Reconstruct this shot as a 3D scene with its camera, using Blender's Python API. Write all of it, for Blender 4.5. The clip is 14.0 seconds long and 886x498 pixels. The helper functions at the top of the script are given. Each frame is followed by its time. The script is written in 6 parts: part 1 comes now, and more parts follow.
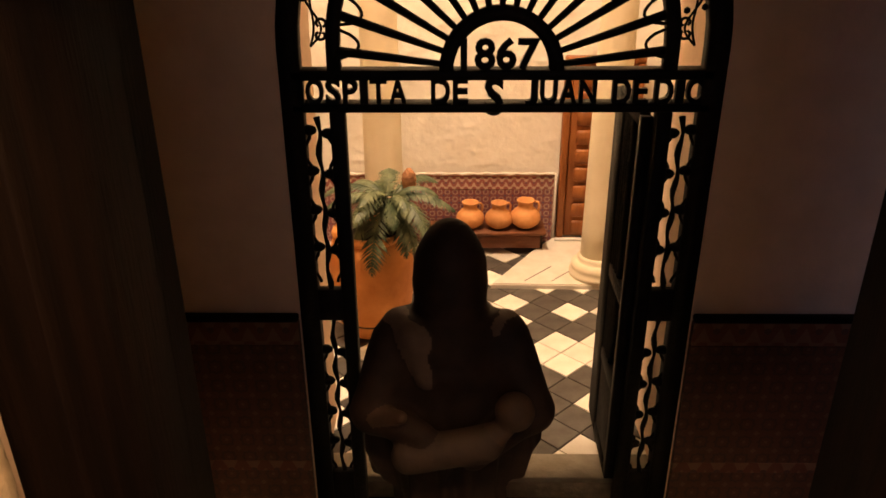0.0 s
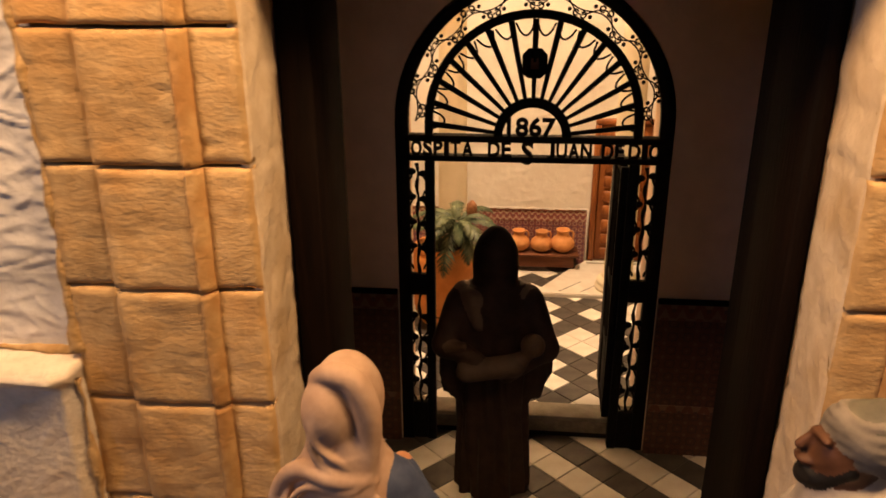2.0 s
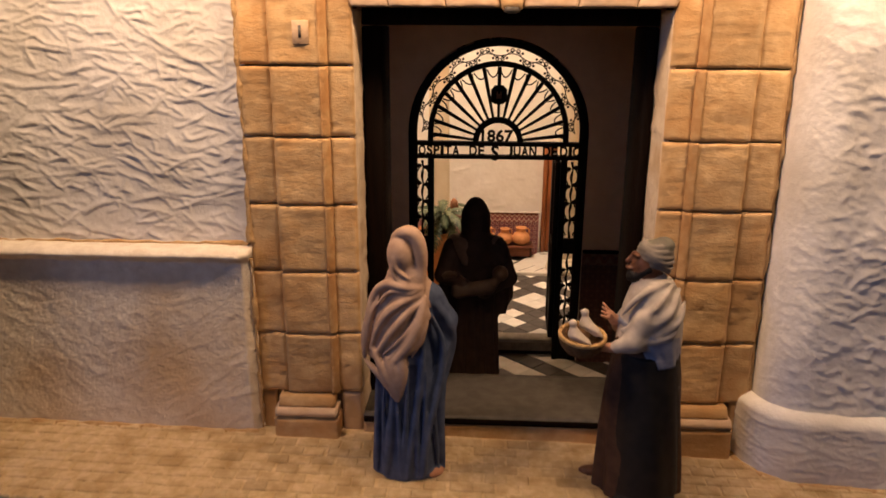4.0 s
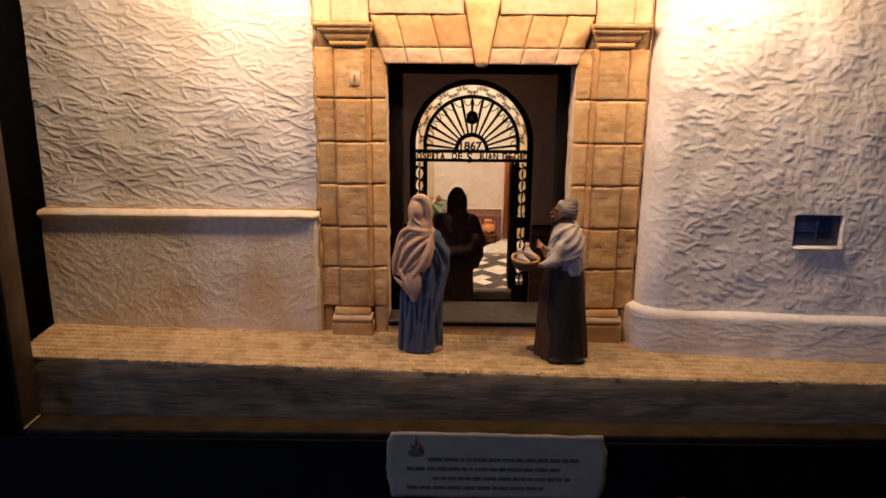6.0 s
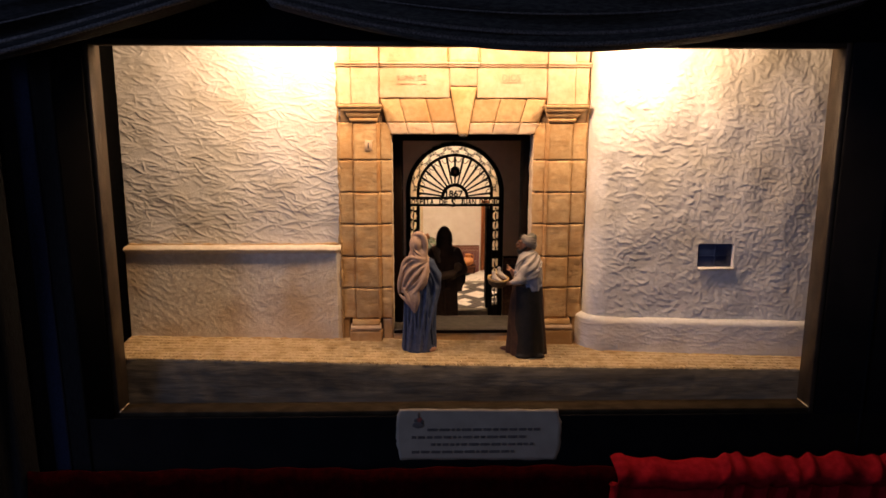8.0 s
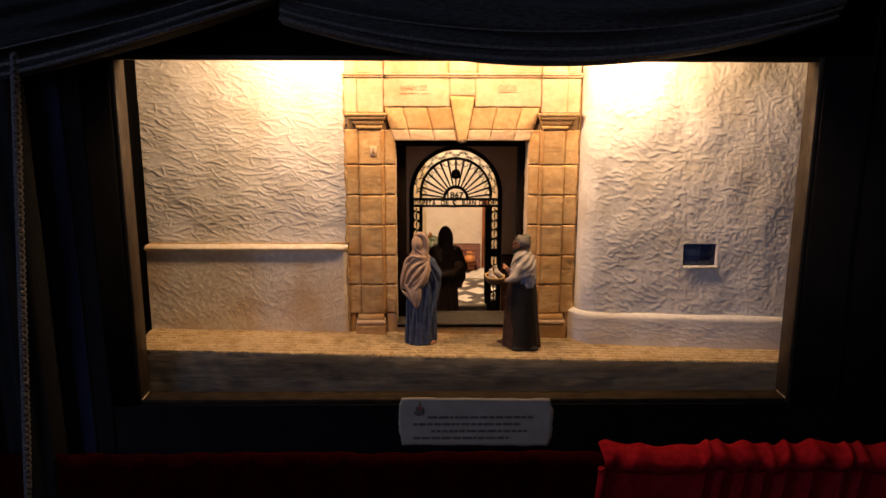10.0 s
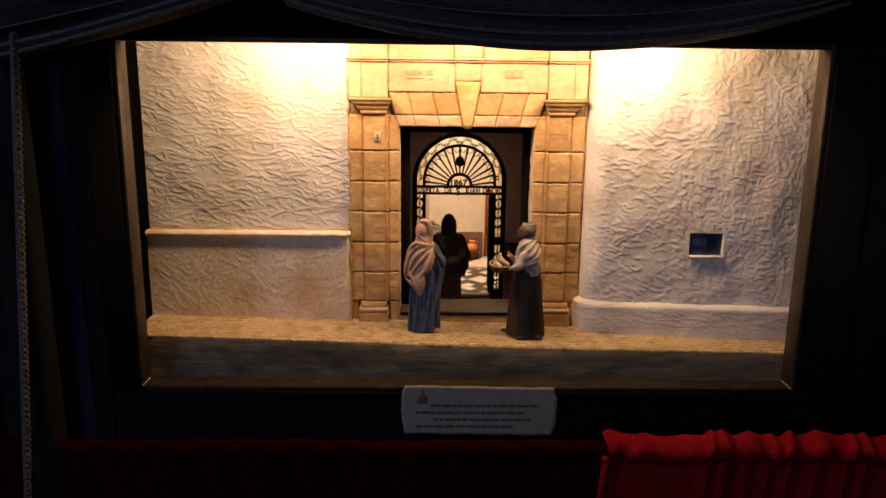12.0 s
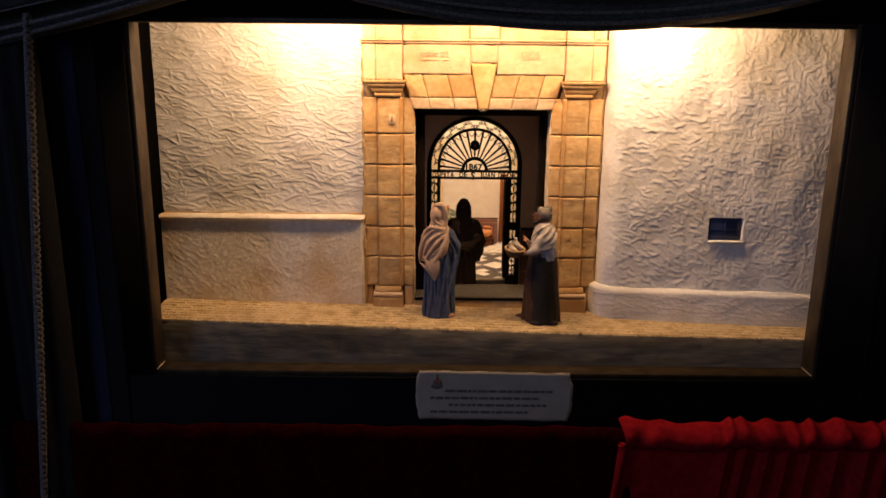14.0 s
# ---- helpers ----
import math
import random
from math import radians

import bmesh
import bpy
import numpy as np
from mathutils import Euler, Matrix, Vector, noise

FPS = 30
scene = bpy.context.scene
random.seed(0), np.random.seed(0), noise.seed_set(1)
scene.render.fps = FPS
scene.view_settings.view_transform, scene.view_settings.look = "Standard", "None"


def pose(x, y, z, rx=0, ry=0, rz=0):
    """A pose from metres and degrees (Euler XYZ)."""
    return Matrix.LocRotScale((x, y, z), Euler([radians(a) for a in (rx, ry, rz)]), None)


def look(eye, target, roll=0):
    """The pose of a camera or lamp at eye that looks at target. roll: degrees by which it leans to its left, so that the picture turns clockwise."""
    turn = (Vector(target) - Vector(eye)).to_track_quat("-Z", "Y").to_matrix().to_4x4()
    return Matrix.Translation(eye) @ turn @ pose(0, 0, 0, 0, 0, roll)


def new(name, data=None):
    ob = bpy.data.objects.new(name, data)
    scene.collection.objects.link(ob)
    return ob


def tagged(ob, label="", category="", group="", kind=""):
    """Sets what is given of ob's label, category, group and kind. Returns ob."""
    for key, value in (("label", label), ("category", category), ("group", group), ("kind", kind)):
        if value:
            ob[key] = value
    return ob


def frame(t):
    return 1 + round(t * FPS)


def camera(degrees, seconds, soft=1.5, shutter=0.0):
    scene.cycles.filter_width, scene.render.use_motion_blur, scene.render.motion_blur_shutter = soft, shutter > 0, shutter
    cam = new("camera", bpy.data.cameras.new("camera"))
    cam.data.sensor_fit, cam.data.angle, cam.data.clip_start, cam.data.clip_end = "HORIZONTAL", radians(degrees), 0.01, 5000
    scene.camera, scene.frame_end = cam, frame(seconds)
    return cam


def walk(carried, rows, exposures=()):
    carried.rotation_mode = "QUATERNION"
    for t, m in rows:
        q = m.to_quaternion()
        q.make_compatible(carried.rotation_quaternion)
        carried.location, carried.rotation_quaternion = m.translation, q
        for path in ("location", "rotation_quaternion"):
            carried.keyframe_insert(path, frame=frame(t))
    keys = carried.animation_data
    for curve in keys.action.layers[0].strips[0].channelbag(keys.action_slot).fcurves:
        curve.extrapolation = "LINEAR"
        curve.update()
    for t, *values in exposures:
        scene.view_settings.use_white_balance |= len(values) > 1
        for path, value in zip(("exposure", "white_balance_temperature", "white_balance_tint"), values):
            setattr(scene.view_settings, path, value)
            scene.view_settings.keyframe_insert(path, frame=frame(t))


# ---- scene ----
cam = camera(61.2, 14.0, soft=1.6, shutter=0.4)
PATH = [
    (0, (-0.017, -0.06, 0.206), (-0.045, 1.764, -0.615), -0.3),
    (0.5, (-0.017, -0.074, 0.209), (-0.069, 1.747, -0.616), -0.7),
    (1, (-0.01, -0.121, 0.221), (-0.109, 1.707, -0.585), -0.6),
    (1.5, (-0.009, -0.166, 0.235), (-0.158, 1.678, -0.526), -0.6),
    (2, (-0.009, -0.205, 0.245), (-0.198, 1.653, -0.47), -0.3),
    (2.5, (0.004, -0.247, 0.247), (-0.263, 1.619, -0.423), -0.4),
    (3, (0.005, -0.289, 0.25), (-0.262, 1.586, -0.395), 0.4),
    (3.5, (-0.011, -0.351, 0.254), (-0.2, 1.549, -0.342), -0.2),
    (4, (-0.015, -0.421, 0.253), (-0.111, 1.49, -0.33), 0.3),
    (4.2, (-0.012, -0.442, 0.257), (-0.123, 1.469, -0.324), 0.4),
    (6.3, (-0.031, -0.731, 0.277), (-0.034, 1.21, -0.203), 0.5),
    (6.5, (-0.03, -0.75, 0.283), (-0.059, 1.196, -0.177), 0.3),
    (7, (-0.012, -0.786, 0.288), (-0.114, 1.161, -0.158), 0.3),
    (7.5, (-0.023, -0.845, 0.294), (-0.077, 1.106, -0.139), 0.4),
    (8, (-0.048, -0.915, 0.305), (0.004, 1.044, -0.094), 0.2),
    (10.5, (-0.039, -0.973, 0.322), (-0.01, 0.984, -0.091), 0.2),
    (11, (-0.044, -0.969, 0.315), (-0.013, 0.987, -0.099), 0.4),
    (11.5, (-0.044, -0.966, 0.315), (-0.025, 0.989, -0.109), 0.5),
    (12, (-0.047, -0.964, 0.316), (-0.011, 0.987, -0.12), 0.7),
    (12.5, (-0.048, -0.964, 0.305), (-0.022, 0.991, -0.118), 0.7),
    (13, (-0.049, -0.957, 0.309), (-0.051, 0.994, -0.133), 0.6),
    (13.5, (-0.052, -0.955, 0.311), (-0.056, 0.993, -0.143), 0.5),
    (14, (-0.049, -0.956, 0.309), (-0.048, 0.989, -0.158), 0.6),
]
walk(cam, [(t, look(eye, target, roll)) for t, eye, target, roll in PATH],
     exposures=[(0, 0.25, 6600, 10), (1.5, 0.09, 6900, 10), (2.5, -0.05, 6800, 10), (3.5, -0.1, 6050, 10), (4.2, -0.13, 5600, 10), (6.5, 0, 5550, 10), (7.5, 0, 5650, 10), (8.2, 0, 5900, 10), (10.5, 0, 6250, 10), (14, 0, 6250, 10)])

# ---- world, lights ----
world = bpy.data.worlds.new("world")
scene.world = world
world.use_nodes = True
world.node_tree.nodes["Background"].inputs[0].default_value = (0.30, 0.42, 0.75, 1)
world.node_tree.nodes["Background"].inputs[1].default_value = 0.02


def lamp(name, kind, place, watts, colour, size, target=None):
    data = bpy.data.lights.new(name, kind)
    data.energy, data.color = watts, colour
    if kind == "AREA":
        data.shape, data.size = "DISK", size
    else:
        data.shadow_soft_size = size
    ob = new(name, data)
    ob.matrix_world = look(place, target) if target else pose(*place)
    return ob


WARM = (1.0, 0.60, 0.31)
lamp("facade_lamp_a", "POINT", (-0.192, -0.086, 0.392), 2.9, WARM, 0.026)
lamp("facade_lamp_b", "POINT", (0.188, -0.090, 0.392), 2.9, WARM, 0.026)
lamp("facade_lamp_c", "POINT", (0.0, -0.088, 0.400), 2.2, WARM, 0.026)
lamp("patio_lamp", "AREA", (-0.060, 0.282, 0.600), 3.0, (1.0, 0.69, 0.46), 0.05, (-0.080, 0.303, 0))
lamp("room_window_light", "AREA", (-2.1, -1.55, 0.85), 11.0, (0.48, 0.58, 1.0), 0.9, (0.2, 0, 0.1))
# added frontal fill with no known source; it brightens the passage walls
lamp("room_far_light", "AREA", (0.2, -2.4, 0.70), 2.3, (0.86, 0.74, 0.82), 1.6, (0.05, 0, 0.1))

# ---- materials ----


def material(name, a, b, scale=120.0, rough=0.75, bump=0.3, bump_scale=400.0, metal=0.0, stain=None, stain_scale=25.0,
             stretch=(1, 1, 1), spec=0.35, sheen=0.0, strokes=None, place=False):
    """Two tones mixed by fine noise, an optional broad stain, and a relief of two sizes."""
    m = bpy.data.materials.new(name)
    m.use_nodes = True
    nt = m.node_tree
    n, l = nt.nodes, nt.links
    bsdf = n["Principled BSDF"]
    geo = n.new("ShaderNodeTexCoord")
    mp = n.new("ShaderNodeMapping")
    mp.inputs["Scale"].default_value = stretch
    if place:
        # one pattern runs on across all the pieces
        l.new(n.new("ShaderNodeNewGeometry").outputs["Position"], mp.inputs[0])
    else:
        l.new(geo.outputs["Object"], mp.inputs[0])
    fine = n.new("ShaderNodeTexNoise")
    fine.inputs["Scale"].default_value, fine.inputs["Detail"].default_value = scale, 6
    l.new(mp.outputs[0], fine.inputs["Vector"])
    ramp = n.new("ShaderNodeValToRGB")
    ramp.color_ramp.elements[0].position, ramp.color_ramp.elements[1].position = 0.35, 0.68
    ramp.color_ramp.elements[0].color, ramp.color_ramp.elements[1].color = (*a, 1), (*b, 1)
    l.new(fine.outputs[0], ramp.inputs[0])
    colour = ramp.outputs[0]
    if stain:
        wide = n.new("ShaderNodeTexNoise")
        wide.inputs["Scale"].default_value, wide.inputs["Detail"].default_value = stain_scale, 4
        l.new(mp.outputs[0], wide.inputs["Vector"])
        cut = n.new("ShaderNodeValToRGB")
        cut.color_ramp.elements[0].position, cut.color_ramp.elements[1].position = 0.45, 0.72
        l.new(wide.outputs[0], cut.inputs[0])
        mix = n.new("ShaderNodeMix")
        mix.data_type = "RGBA"
        mix.inputs["B"].default_value = (*stain, 1)
        l.new(cut.outputs[0], mix.inputs[0])
        l.new(colour, mix.inputs["A"])
        colour = mix.outputs["Result"]
    # small differences from piece to piece
    info = n.new("ShaderNodeObjectInfo")
    hue = n.new("ShaderNodeHueSaturation")
    span = n.new("ShaderNodeMapRange")
    span.inputs["To Min"].default_value, span.inputs["To Max"].default_value = 0.86, 1.12
    l.new(info.outputs["Random"], span.inputs[0])
    l.new(span.outputs[0], hue.inputs["Value"])
    l.new(colour, hue.inputs["Color"])
    l.new(hue.outputs[0], bsdf.inputs["Base Color"])
    bsdf.inputs["Roughness"].default_value, bsdf.inputs["Metallic"].default_value = rough, metal
    bsdf.inputs["Specular IOR Level"].default_value = spec
    if sheen:
        bsdf.inputs["Sheen Weight"].default_value = sheen
    if bump:
        small = n.new("ShaderNodeTexNoise")
        small.inputs["Scale"].default_value, small.inputs["Detail"].default_value = bump_scale, 8
        l.new(mp.outputs[0], small.inputs["Vector"])
        if strokes:
            # long chisel strokes instead of even grain
            mp2 = n.new("ShaderNodeMapping")
            mp2.inputs["Scale"].default_value = strokes
            l.new(geo.outputs["Object"], mp2.inputs[0])
            l.new(mp2.outputs[0], small.inputs["Vector"])
            small.inputs["Detail"].default_value, small.inputs["Distortion"].default_value = 8, 0.2
        bp = n.new("ShaderNodeBump")
        bp.inputs["Strength"].default_value, bp.inputs["Distance"].default_value = bump, 0.0012
        l.new(small.outputs[0], bp.inputs["Height"])
        l.new(bp.outputs[0], bsdf.inputs["Normal"])
    return m


def tile_material(name, cell, ground, figure, light, border=False):
    """Glazed wall tiles with a repeating star of two colours, laid out in the wall's plane (x, z)."""
    m = bpy.data.materials.new(name)
    m.use_nodes = True
    nt = m.node_tree
    n, l = nt.nodes, nt.links
    bsdf = n["Principled BSDF"]
    geo = n.new("ShaderNodeTexCoord")
    sep = n.new("ShaderNodeSeparateXYZ")
    l.new(geo.outputs["Object"], sep.inputs[0])

    def op(kind, a, b=None):
        q = n.new("ShaderNodeMath")
        q.operation = kind
        for i, v in enumerate((a, b)):
            if v is None:
                continue
            if isinstance(v, (int, float)):
                q.inputs[i].default_value = v
            else:
                l.new(v, q.inputs[i])
        return q.outputs[0]

    along = op("ADD", sep.outputs[0], sep.outputs[1])
    u = op("SUBTRACT", op("FRACT", op("DIVIDE", op("ADD", along, 7.0), cell)), 0.5)
    v = op("SUBTRACT", op("FRACT", op("DIVIDE", op("ADD", sep.outputs[2], 7.0), cell)), 0.5)
    au, av = op("ABSOLUTE", u), op("ABSOLUTE", v)
    if border:
        shape = op("SUBTRACT", op("MULTIPLY", au, 2.0), op("ADD", v, 0.5))
        star = op("GREATER_THAN", op("ABSOLUTE", shape), 0.35)
        dot = op("LESS_THAN", op("ADD", op("MULTIPLY", au, au), op("MULTIPLY", av, av)), 0.02)
    else:
        diamond = op("ADD", au, av)
        box = op("MAXIMUM", au, av)
        ring = op("ABSOLUTE", op("SUBTRACT", op("MINIMUM", op("MULTIPLY", diamond, 0.75), box), 0.26))
        star = op("LESS_THAN", ring, 0.055)
        dot = op("GREATER_THAN", op("ADD", op("MULTIPLY", au, au), op("MULTIPLY", av, av)), 0.36)
        dot = op("MAXIMUM", dot, op("LESS_THAN", box, 0.07))
    mix = n.new("ShaderNodeMix")
    mix.data_type = "RGBA"
    mix.inputs["A"].default_value, mix.inputs["B"].default_value = (*ground, 1), (*figure, 1)
    l.new(star, mix.inputs[0])
    mix2 = n.new("ShaderNodeMix")
    mix2.data_type = "RGBA"
    mix2.inputs["B"].default_value = (*light, 1)
    l.new(mix.outputs["Result"], mix2.inputs["A"])
    l.new(dot, mix2.inputs[0])
    ns = n.new("ShaderNodeTexNoise")
    ns.inputs["Scale"].default_value = 90
    l.new(geo.outputs["Object"], ns.inputs["Vector"])
    hs = n.new("ShaderNodeHueSaturation")
    mr = n.new("ShaderNodeMapRange")
    mr.inputs["To Min"].default_value, mr.inputs["To Max"].default_value = 0.7, 1.2
    l.new(ns.outputs[0], mr.inputs[0])
    l.new(mr.outputs[0], hs.inputs["Value"])
    l.new(mix2.outputs["Result"], hs.inputs["Color"])
    l.new(hs.outputs[0], bsdf.inputs["Base Color"])
    bsdf.inputs["Roughness"].default_value = 0.5
    bp = n.new("ShaderNodeBump")
    bp.inputs["Strength"].default_value, bp.inputs["Distance"].default_value = 0.3, 0.0005
    l.new(ns.outputs[0], bp.inputs["Height"])
    l.new(bp.outputs[0], bsdf.inputs["Normal"])
    return m


PLASTER = material("white_plaster", (0.72, 0.70, 0.66), (0.82, 0.80, 0.77), 180, 0.9, 0.30, 420, stain=(0.62, 0.58, 0.50), stain_scale=16)
PLASTER_DIRTY = material("dirty_lower_plaster", (0.62, 0.55, 0.44), (0.74, 0.68, 0.57), 150, 0.9, 0.5, 500, stain=(0.54, 0.40, 0.23), stain_scale=13)
STONE = material("ochre_stone", (0.50, 0.322, 0.140), (0.61, 0.425, 0.212), 160, 0.85, 0.34, 520, stain=(0.43, 0.235, 0.080), stain_scale=26, strokes=(0.8, 1, 1.5))
STONE_EDGE = material("stained_stone_edge", (0.46, 0.265, 0.100), (0.57, 0.370, 0.165), 190, 0.85, 0.42, 420, stain=(0.40, 0.200, 0.065), stain_scale=40)
STONE_PALE = material("pale_stone", (0.52, 0.380, 0.245), (0.60, 0.455, 0.310), 150, 0.85, 0.4, 330, stain=(0.47, 0.31, 0.17), stain_scale=30)
REVEAL = material("pale_reveal_stone", (0.66, 0.53, 0.36), (0.76, 0.63, 0.46), 150, 0.85, 0.6, 380, stain=(0.56, 0.40, 0.22), stain_scale=30)
STAIN = material("ochre_mortar", (0.40, 0.25, 0.10), (0.54, 0.37, 0.18), 260, 0.9, 0.7, 500)
MORTAR = material("dark_mortar", (0.13, 0.085, 0.045), (0.22, 0.14, 0.07), 200, 0.95, 0.6, 500)
LETTER_RED = material("faded_red_paint", (0.40, 0.26, 0.17), (0.50, 0.34, 0.23), 300, 0.8, 0.1)
PAVE = material("pavement_stone", (0.48, 0.36, 0.19), (0.60, 0.47, 0.28), 220, 0.9, 0.9, 420, stain=(0.36, 0.25, 0.11), stain_scale=60, place=True)
KERB = material("grey_kerb", (0.120, 0.099, 0.068), (0.205, 0.172, 0.120), 120, 0.85, 0.4, 260, stain=(0.070, 0.056, 0.038), stain_scale=26, stretch=(0.22, 1, 1.6))
SLAB = material("grey_slab", (0.055, 0.048, 0.039), (0.090, 0.079, 0.063), 120, 0.6, 0.3, 300)
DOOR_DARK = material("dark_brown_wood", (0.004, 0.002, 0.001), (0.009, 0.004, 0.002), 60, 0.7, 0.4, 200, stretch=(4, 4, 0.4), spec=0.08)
IRON = material("black_iron", (0.006, 0.0055, 0.005), (0.012, 0.010, 0.008), 200, 0.6, 0.3, 500, spec=0.12)
PLUM_WALL = material("zaguan_plaster", (0.76, 0.55, 0.38), (0.84, 0.62, 0.44), 80, 0.85, 0.3, 260)
CREAM = material("cream_plaster", (0.73, 0.68, 0.58), (0.80, 0.76, 0.67), 60, 0.85, 0.5, 170)
COLUMN = material("cream_column", (0.76, 0.66, 0.46), (0.82, 0.73, 0.54), 60, 0.6, 0.15, 200)
TILE_WHITE = material("white_marble_tile", (0.74, 0.67, 0.55), (0.84, 0.79, 0.68), 90, 0.4, 0.12, 300)
TILE_BLACK = material("black_stone_tile", (0.070, 0.060, 0.050), (0.115, 0.100, 0.082), 90, 0.4, 0.15, 300)
GROUT = material("grout", (0.16, 0.13, 0.10), (0.24, 0.20, 0.15), 200, 0.9, 0.3)
TERRACOTTA = material("terracotta", (0.66, 0.25, 0.060), (0.75, 0.32, 0.090), 110, 0.7, 0.25, 300, stain=(0.50, 0.18, 0.05), stain_scale=40)
CLAY = material("pale_clay", (0.56, 0.235, 0.075), (0.67, 0.31, 0.11), 160, 0.75, 0.3, 400)
SILL_WOOD = material("dark_sill_wood", (0.026, 0.019, 0.011), (0.050, 0.037, 0.022), 50, 0.8, 0.4, 160, spec=0.05)
BENCH = material("red_brown_wood", (0.12, 0.040, 0.016), (0.20, 0.070, 0.028), 90, 0.55, 0.3, 240, stretch=(0.4, 3, 3))
DOOR_WOOD = material("orange_brown_wood", (0.24, 0.075, 0.018), (0.36, 0.125, 0.032), 80, 0.45, 0.3, 240, stretch=(3, 3, 0.4))
LEAF = material("palm_green", (0.040, 0.062, 0.026), (0.180, 0.205, 0.105), 150, 0.5, 0.2, 500)
SOIL = material("potting_soil", (0.02, 0.014, 0.009), (0.05, 0.035, 0.02), 300, 0.95, 0.8, 500)
CONE = material("palm_cone", (0.30, 0.13, 0.055), (0.46, 0.22, 0.10), 500, 0.8, 1.0, 900)
CURTAIN = material("black_wool", (0.0035, 0.0035, 0.004), (0.009, 0.009, 0.010), 500, 0.95, 0.6, 700, stretch=(1, 1, 0.25))
FRAME = material("frame_wood", (0.032, 0.022, 0.013), (0.062, 0.044, 0.026), 50, 0.55, 0.4, 160, stretch=(1, 1, 1))
PANEL = material("black_panel", (0.0035, 0.0035, 0.004), (0.007, 0.0065, 0.007), 30, 0.85, 0.2, 100, spec=0.12)
BLACK_FELT = material("black_felt", (0.002, 0.002, 0.002), (0.004, 0.004, 0.004), 200, 1.0, 0.2, 400, spec=0.0)
PAPER = material("cream_paper", (0.36, 0.31, 0.235), (0.43, 0.375, 0.29), 40, 0.85, 0.15, 120)
INK = material("ink", (0.11, 0.095, 0.085), (0.17, 0.15, 0.13), 300, 0.8, 0.0)
INK_RED = material("faded_red_ink", (0.35, 0.10, 0.08), (0.45, 0.16, 0.12), 300, 0.8, 0.0)
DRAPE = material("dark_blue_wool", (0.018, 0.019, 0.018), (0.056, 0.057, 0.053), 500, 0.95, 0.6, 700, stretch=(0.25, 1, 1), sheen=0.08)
# the same wool darkened: shade on the left corner, put into the colour
DRAPE_SHADED = material("shaded_blue_wool", (0.008, 0.009, 0.009), (0.026, 0.027, 0.026), 500, 0.95, 0.6, 700, stretch=(0.25, 1, 1))
STRIPE_BLUE = material("blue_wool_stripe", (0.006, 0.010, 0.030), (0.012, 0.020, 0.055), 500, 0.95, 0.5, 700)
BRAID = material("grey_braid", (0.050, 0.048, 0.048), (0.18, 0.17, 0.165), 500, 0.9, 0.6, 700)
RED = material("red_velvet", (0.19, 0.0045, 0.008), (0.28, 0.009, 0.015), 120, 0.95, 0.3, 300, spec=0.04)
# red velvet darkened so that the shade below the display is in its colour
RED_SHADED = material("shaded_red_velvet", (0.016, 0.0004, 0.0005), (0.031, 0.0008, 0.0010), 120, 0.95, 0.3, 300, spec=0.02)
GLASS_BLUE = material("dark_blue_pane", (0.013, 0.026, 0.085), (0.026, 0.046, 0.130), 60, 0.4, 0.1)
ROOM = material("dim_room_wall", (0.05, 0.05, 0.055), (0.07, 0.07, 0.075), 5, 0.9, 0.1, 30)
SKIN = material("painted_skin", (0.40, 0.20, 0.11), (0.52, 0.28, 0.17), 200, 0.55, 0.15, 400)
# skin paint with the dim passage's shade put into its colour
SKIN_SHADED = material("shaded_skin_paint", (0.060, 0.036, 0.023), (0.086, 0.052, 0.033), 200, 0.6, 0.15, 400)
SKIN_DARK = material("painted_dark_skin", (0.085, 0.036, 0.018), (0.14, 0.062, 0.031), 200, 0.5, 0.15, 400)
SHAWL = material("beige_painted_cloth", (0.39, 0.262, 0.180), (0.49, 0.345, 0.248), 150, 0.75, 0.2, 350)
BLUE = material("blue_painted_cloth", (0.046, 0.066, 0.125), (0.082, 0.106, 0.182), 150, 0.7, 0.2, 350)
BLUISH_CLOTH = material("bluish_painted_cloth", (0.20, 0.21, 0.27), (0.29, 0.30, 0.37), 150, 0.75, 0.2, 350)
WICKER_DARK = material("dark_wicker", (0.10, 0.055, 0.020), (0.18, 0.10, 0.04), 400, 0.7, 0.7, 700)
WHITE_CLOTH = material("white_painted_cloth", (0.38, 0.335, 0.285), (0.50, 0.45, 0.39), 150, 0.75, 0.2, 350)
BROWN_CLOTH = material("brown_painted_cloth", (0.044, 0.021, 0.012), (0.074, 0.036, 0.020), 150, 0.7, 0.2, 350)
BLACK_CLOTH = material("black_painted_cloth", (0.008, 0.007, 0.006), (0.015, 0.012, 0.010), 150, 0.7, 0.2, 350)
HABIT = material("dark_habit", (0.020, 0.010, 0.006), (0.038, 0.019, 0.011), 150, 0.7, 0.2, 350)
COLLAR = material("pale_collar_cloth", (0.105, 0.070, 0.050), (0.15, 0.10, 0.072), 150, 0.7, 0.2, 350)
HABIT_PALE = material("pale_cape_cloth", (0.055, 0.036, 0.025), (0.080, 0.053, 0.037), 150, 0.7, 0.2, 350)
TURBAN_WRAP = material("grey_wrap_cloth", (0.155, 0.135, 0.110), (0.25, 0.22, 0.185), 150, 0.75, 0.2, 350)
TURBAN = material("grey_green_cloth", (0.10, 0.095, 0.072), (0.16, 0.15, 0.115), 150, 0.75, 0.2, 350)
WICKER = material("straw_wicker", (0.40, 0.25, 0.09), (0.58, 0.39, 0.17), 400, 0.7, 0.7, 700)
DOVE = material("white_painted_dove", (0.52, 0.46, 0.39), (0.64, 0.57, 0.49), 200, 0.6, 0.15, 400)
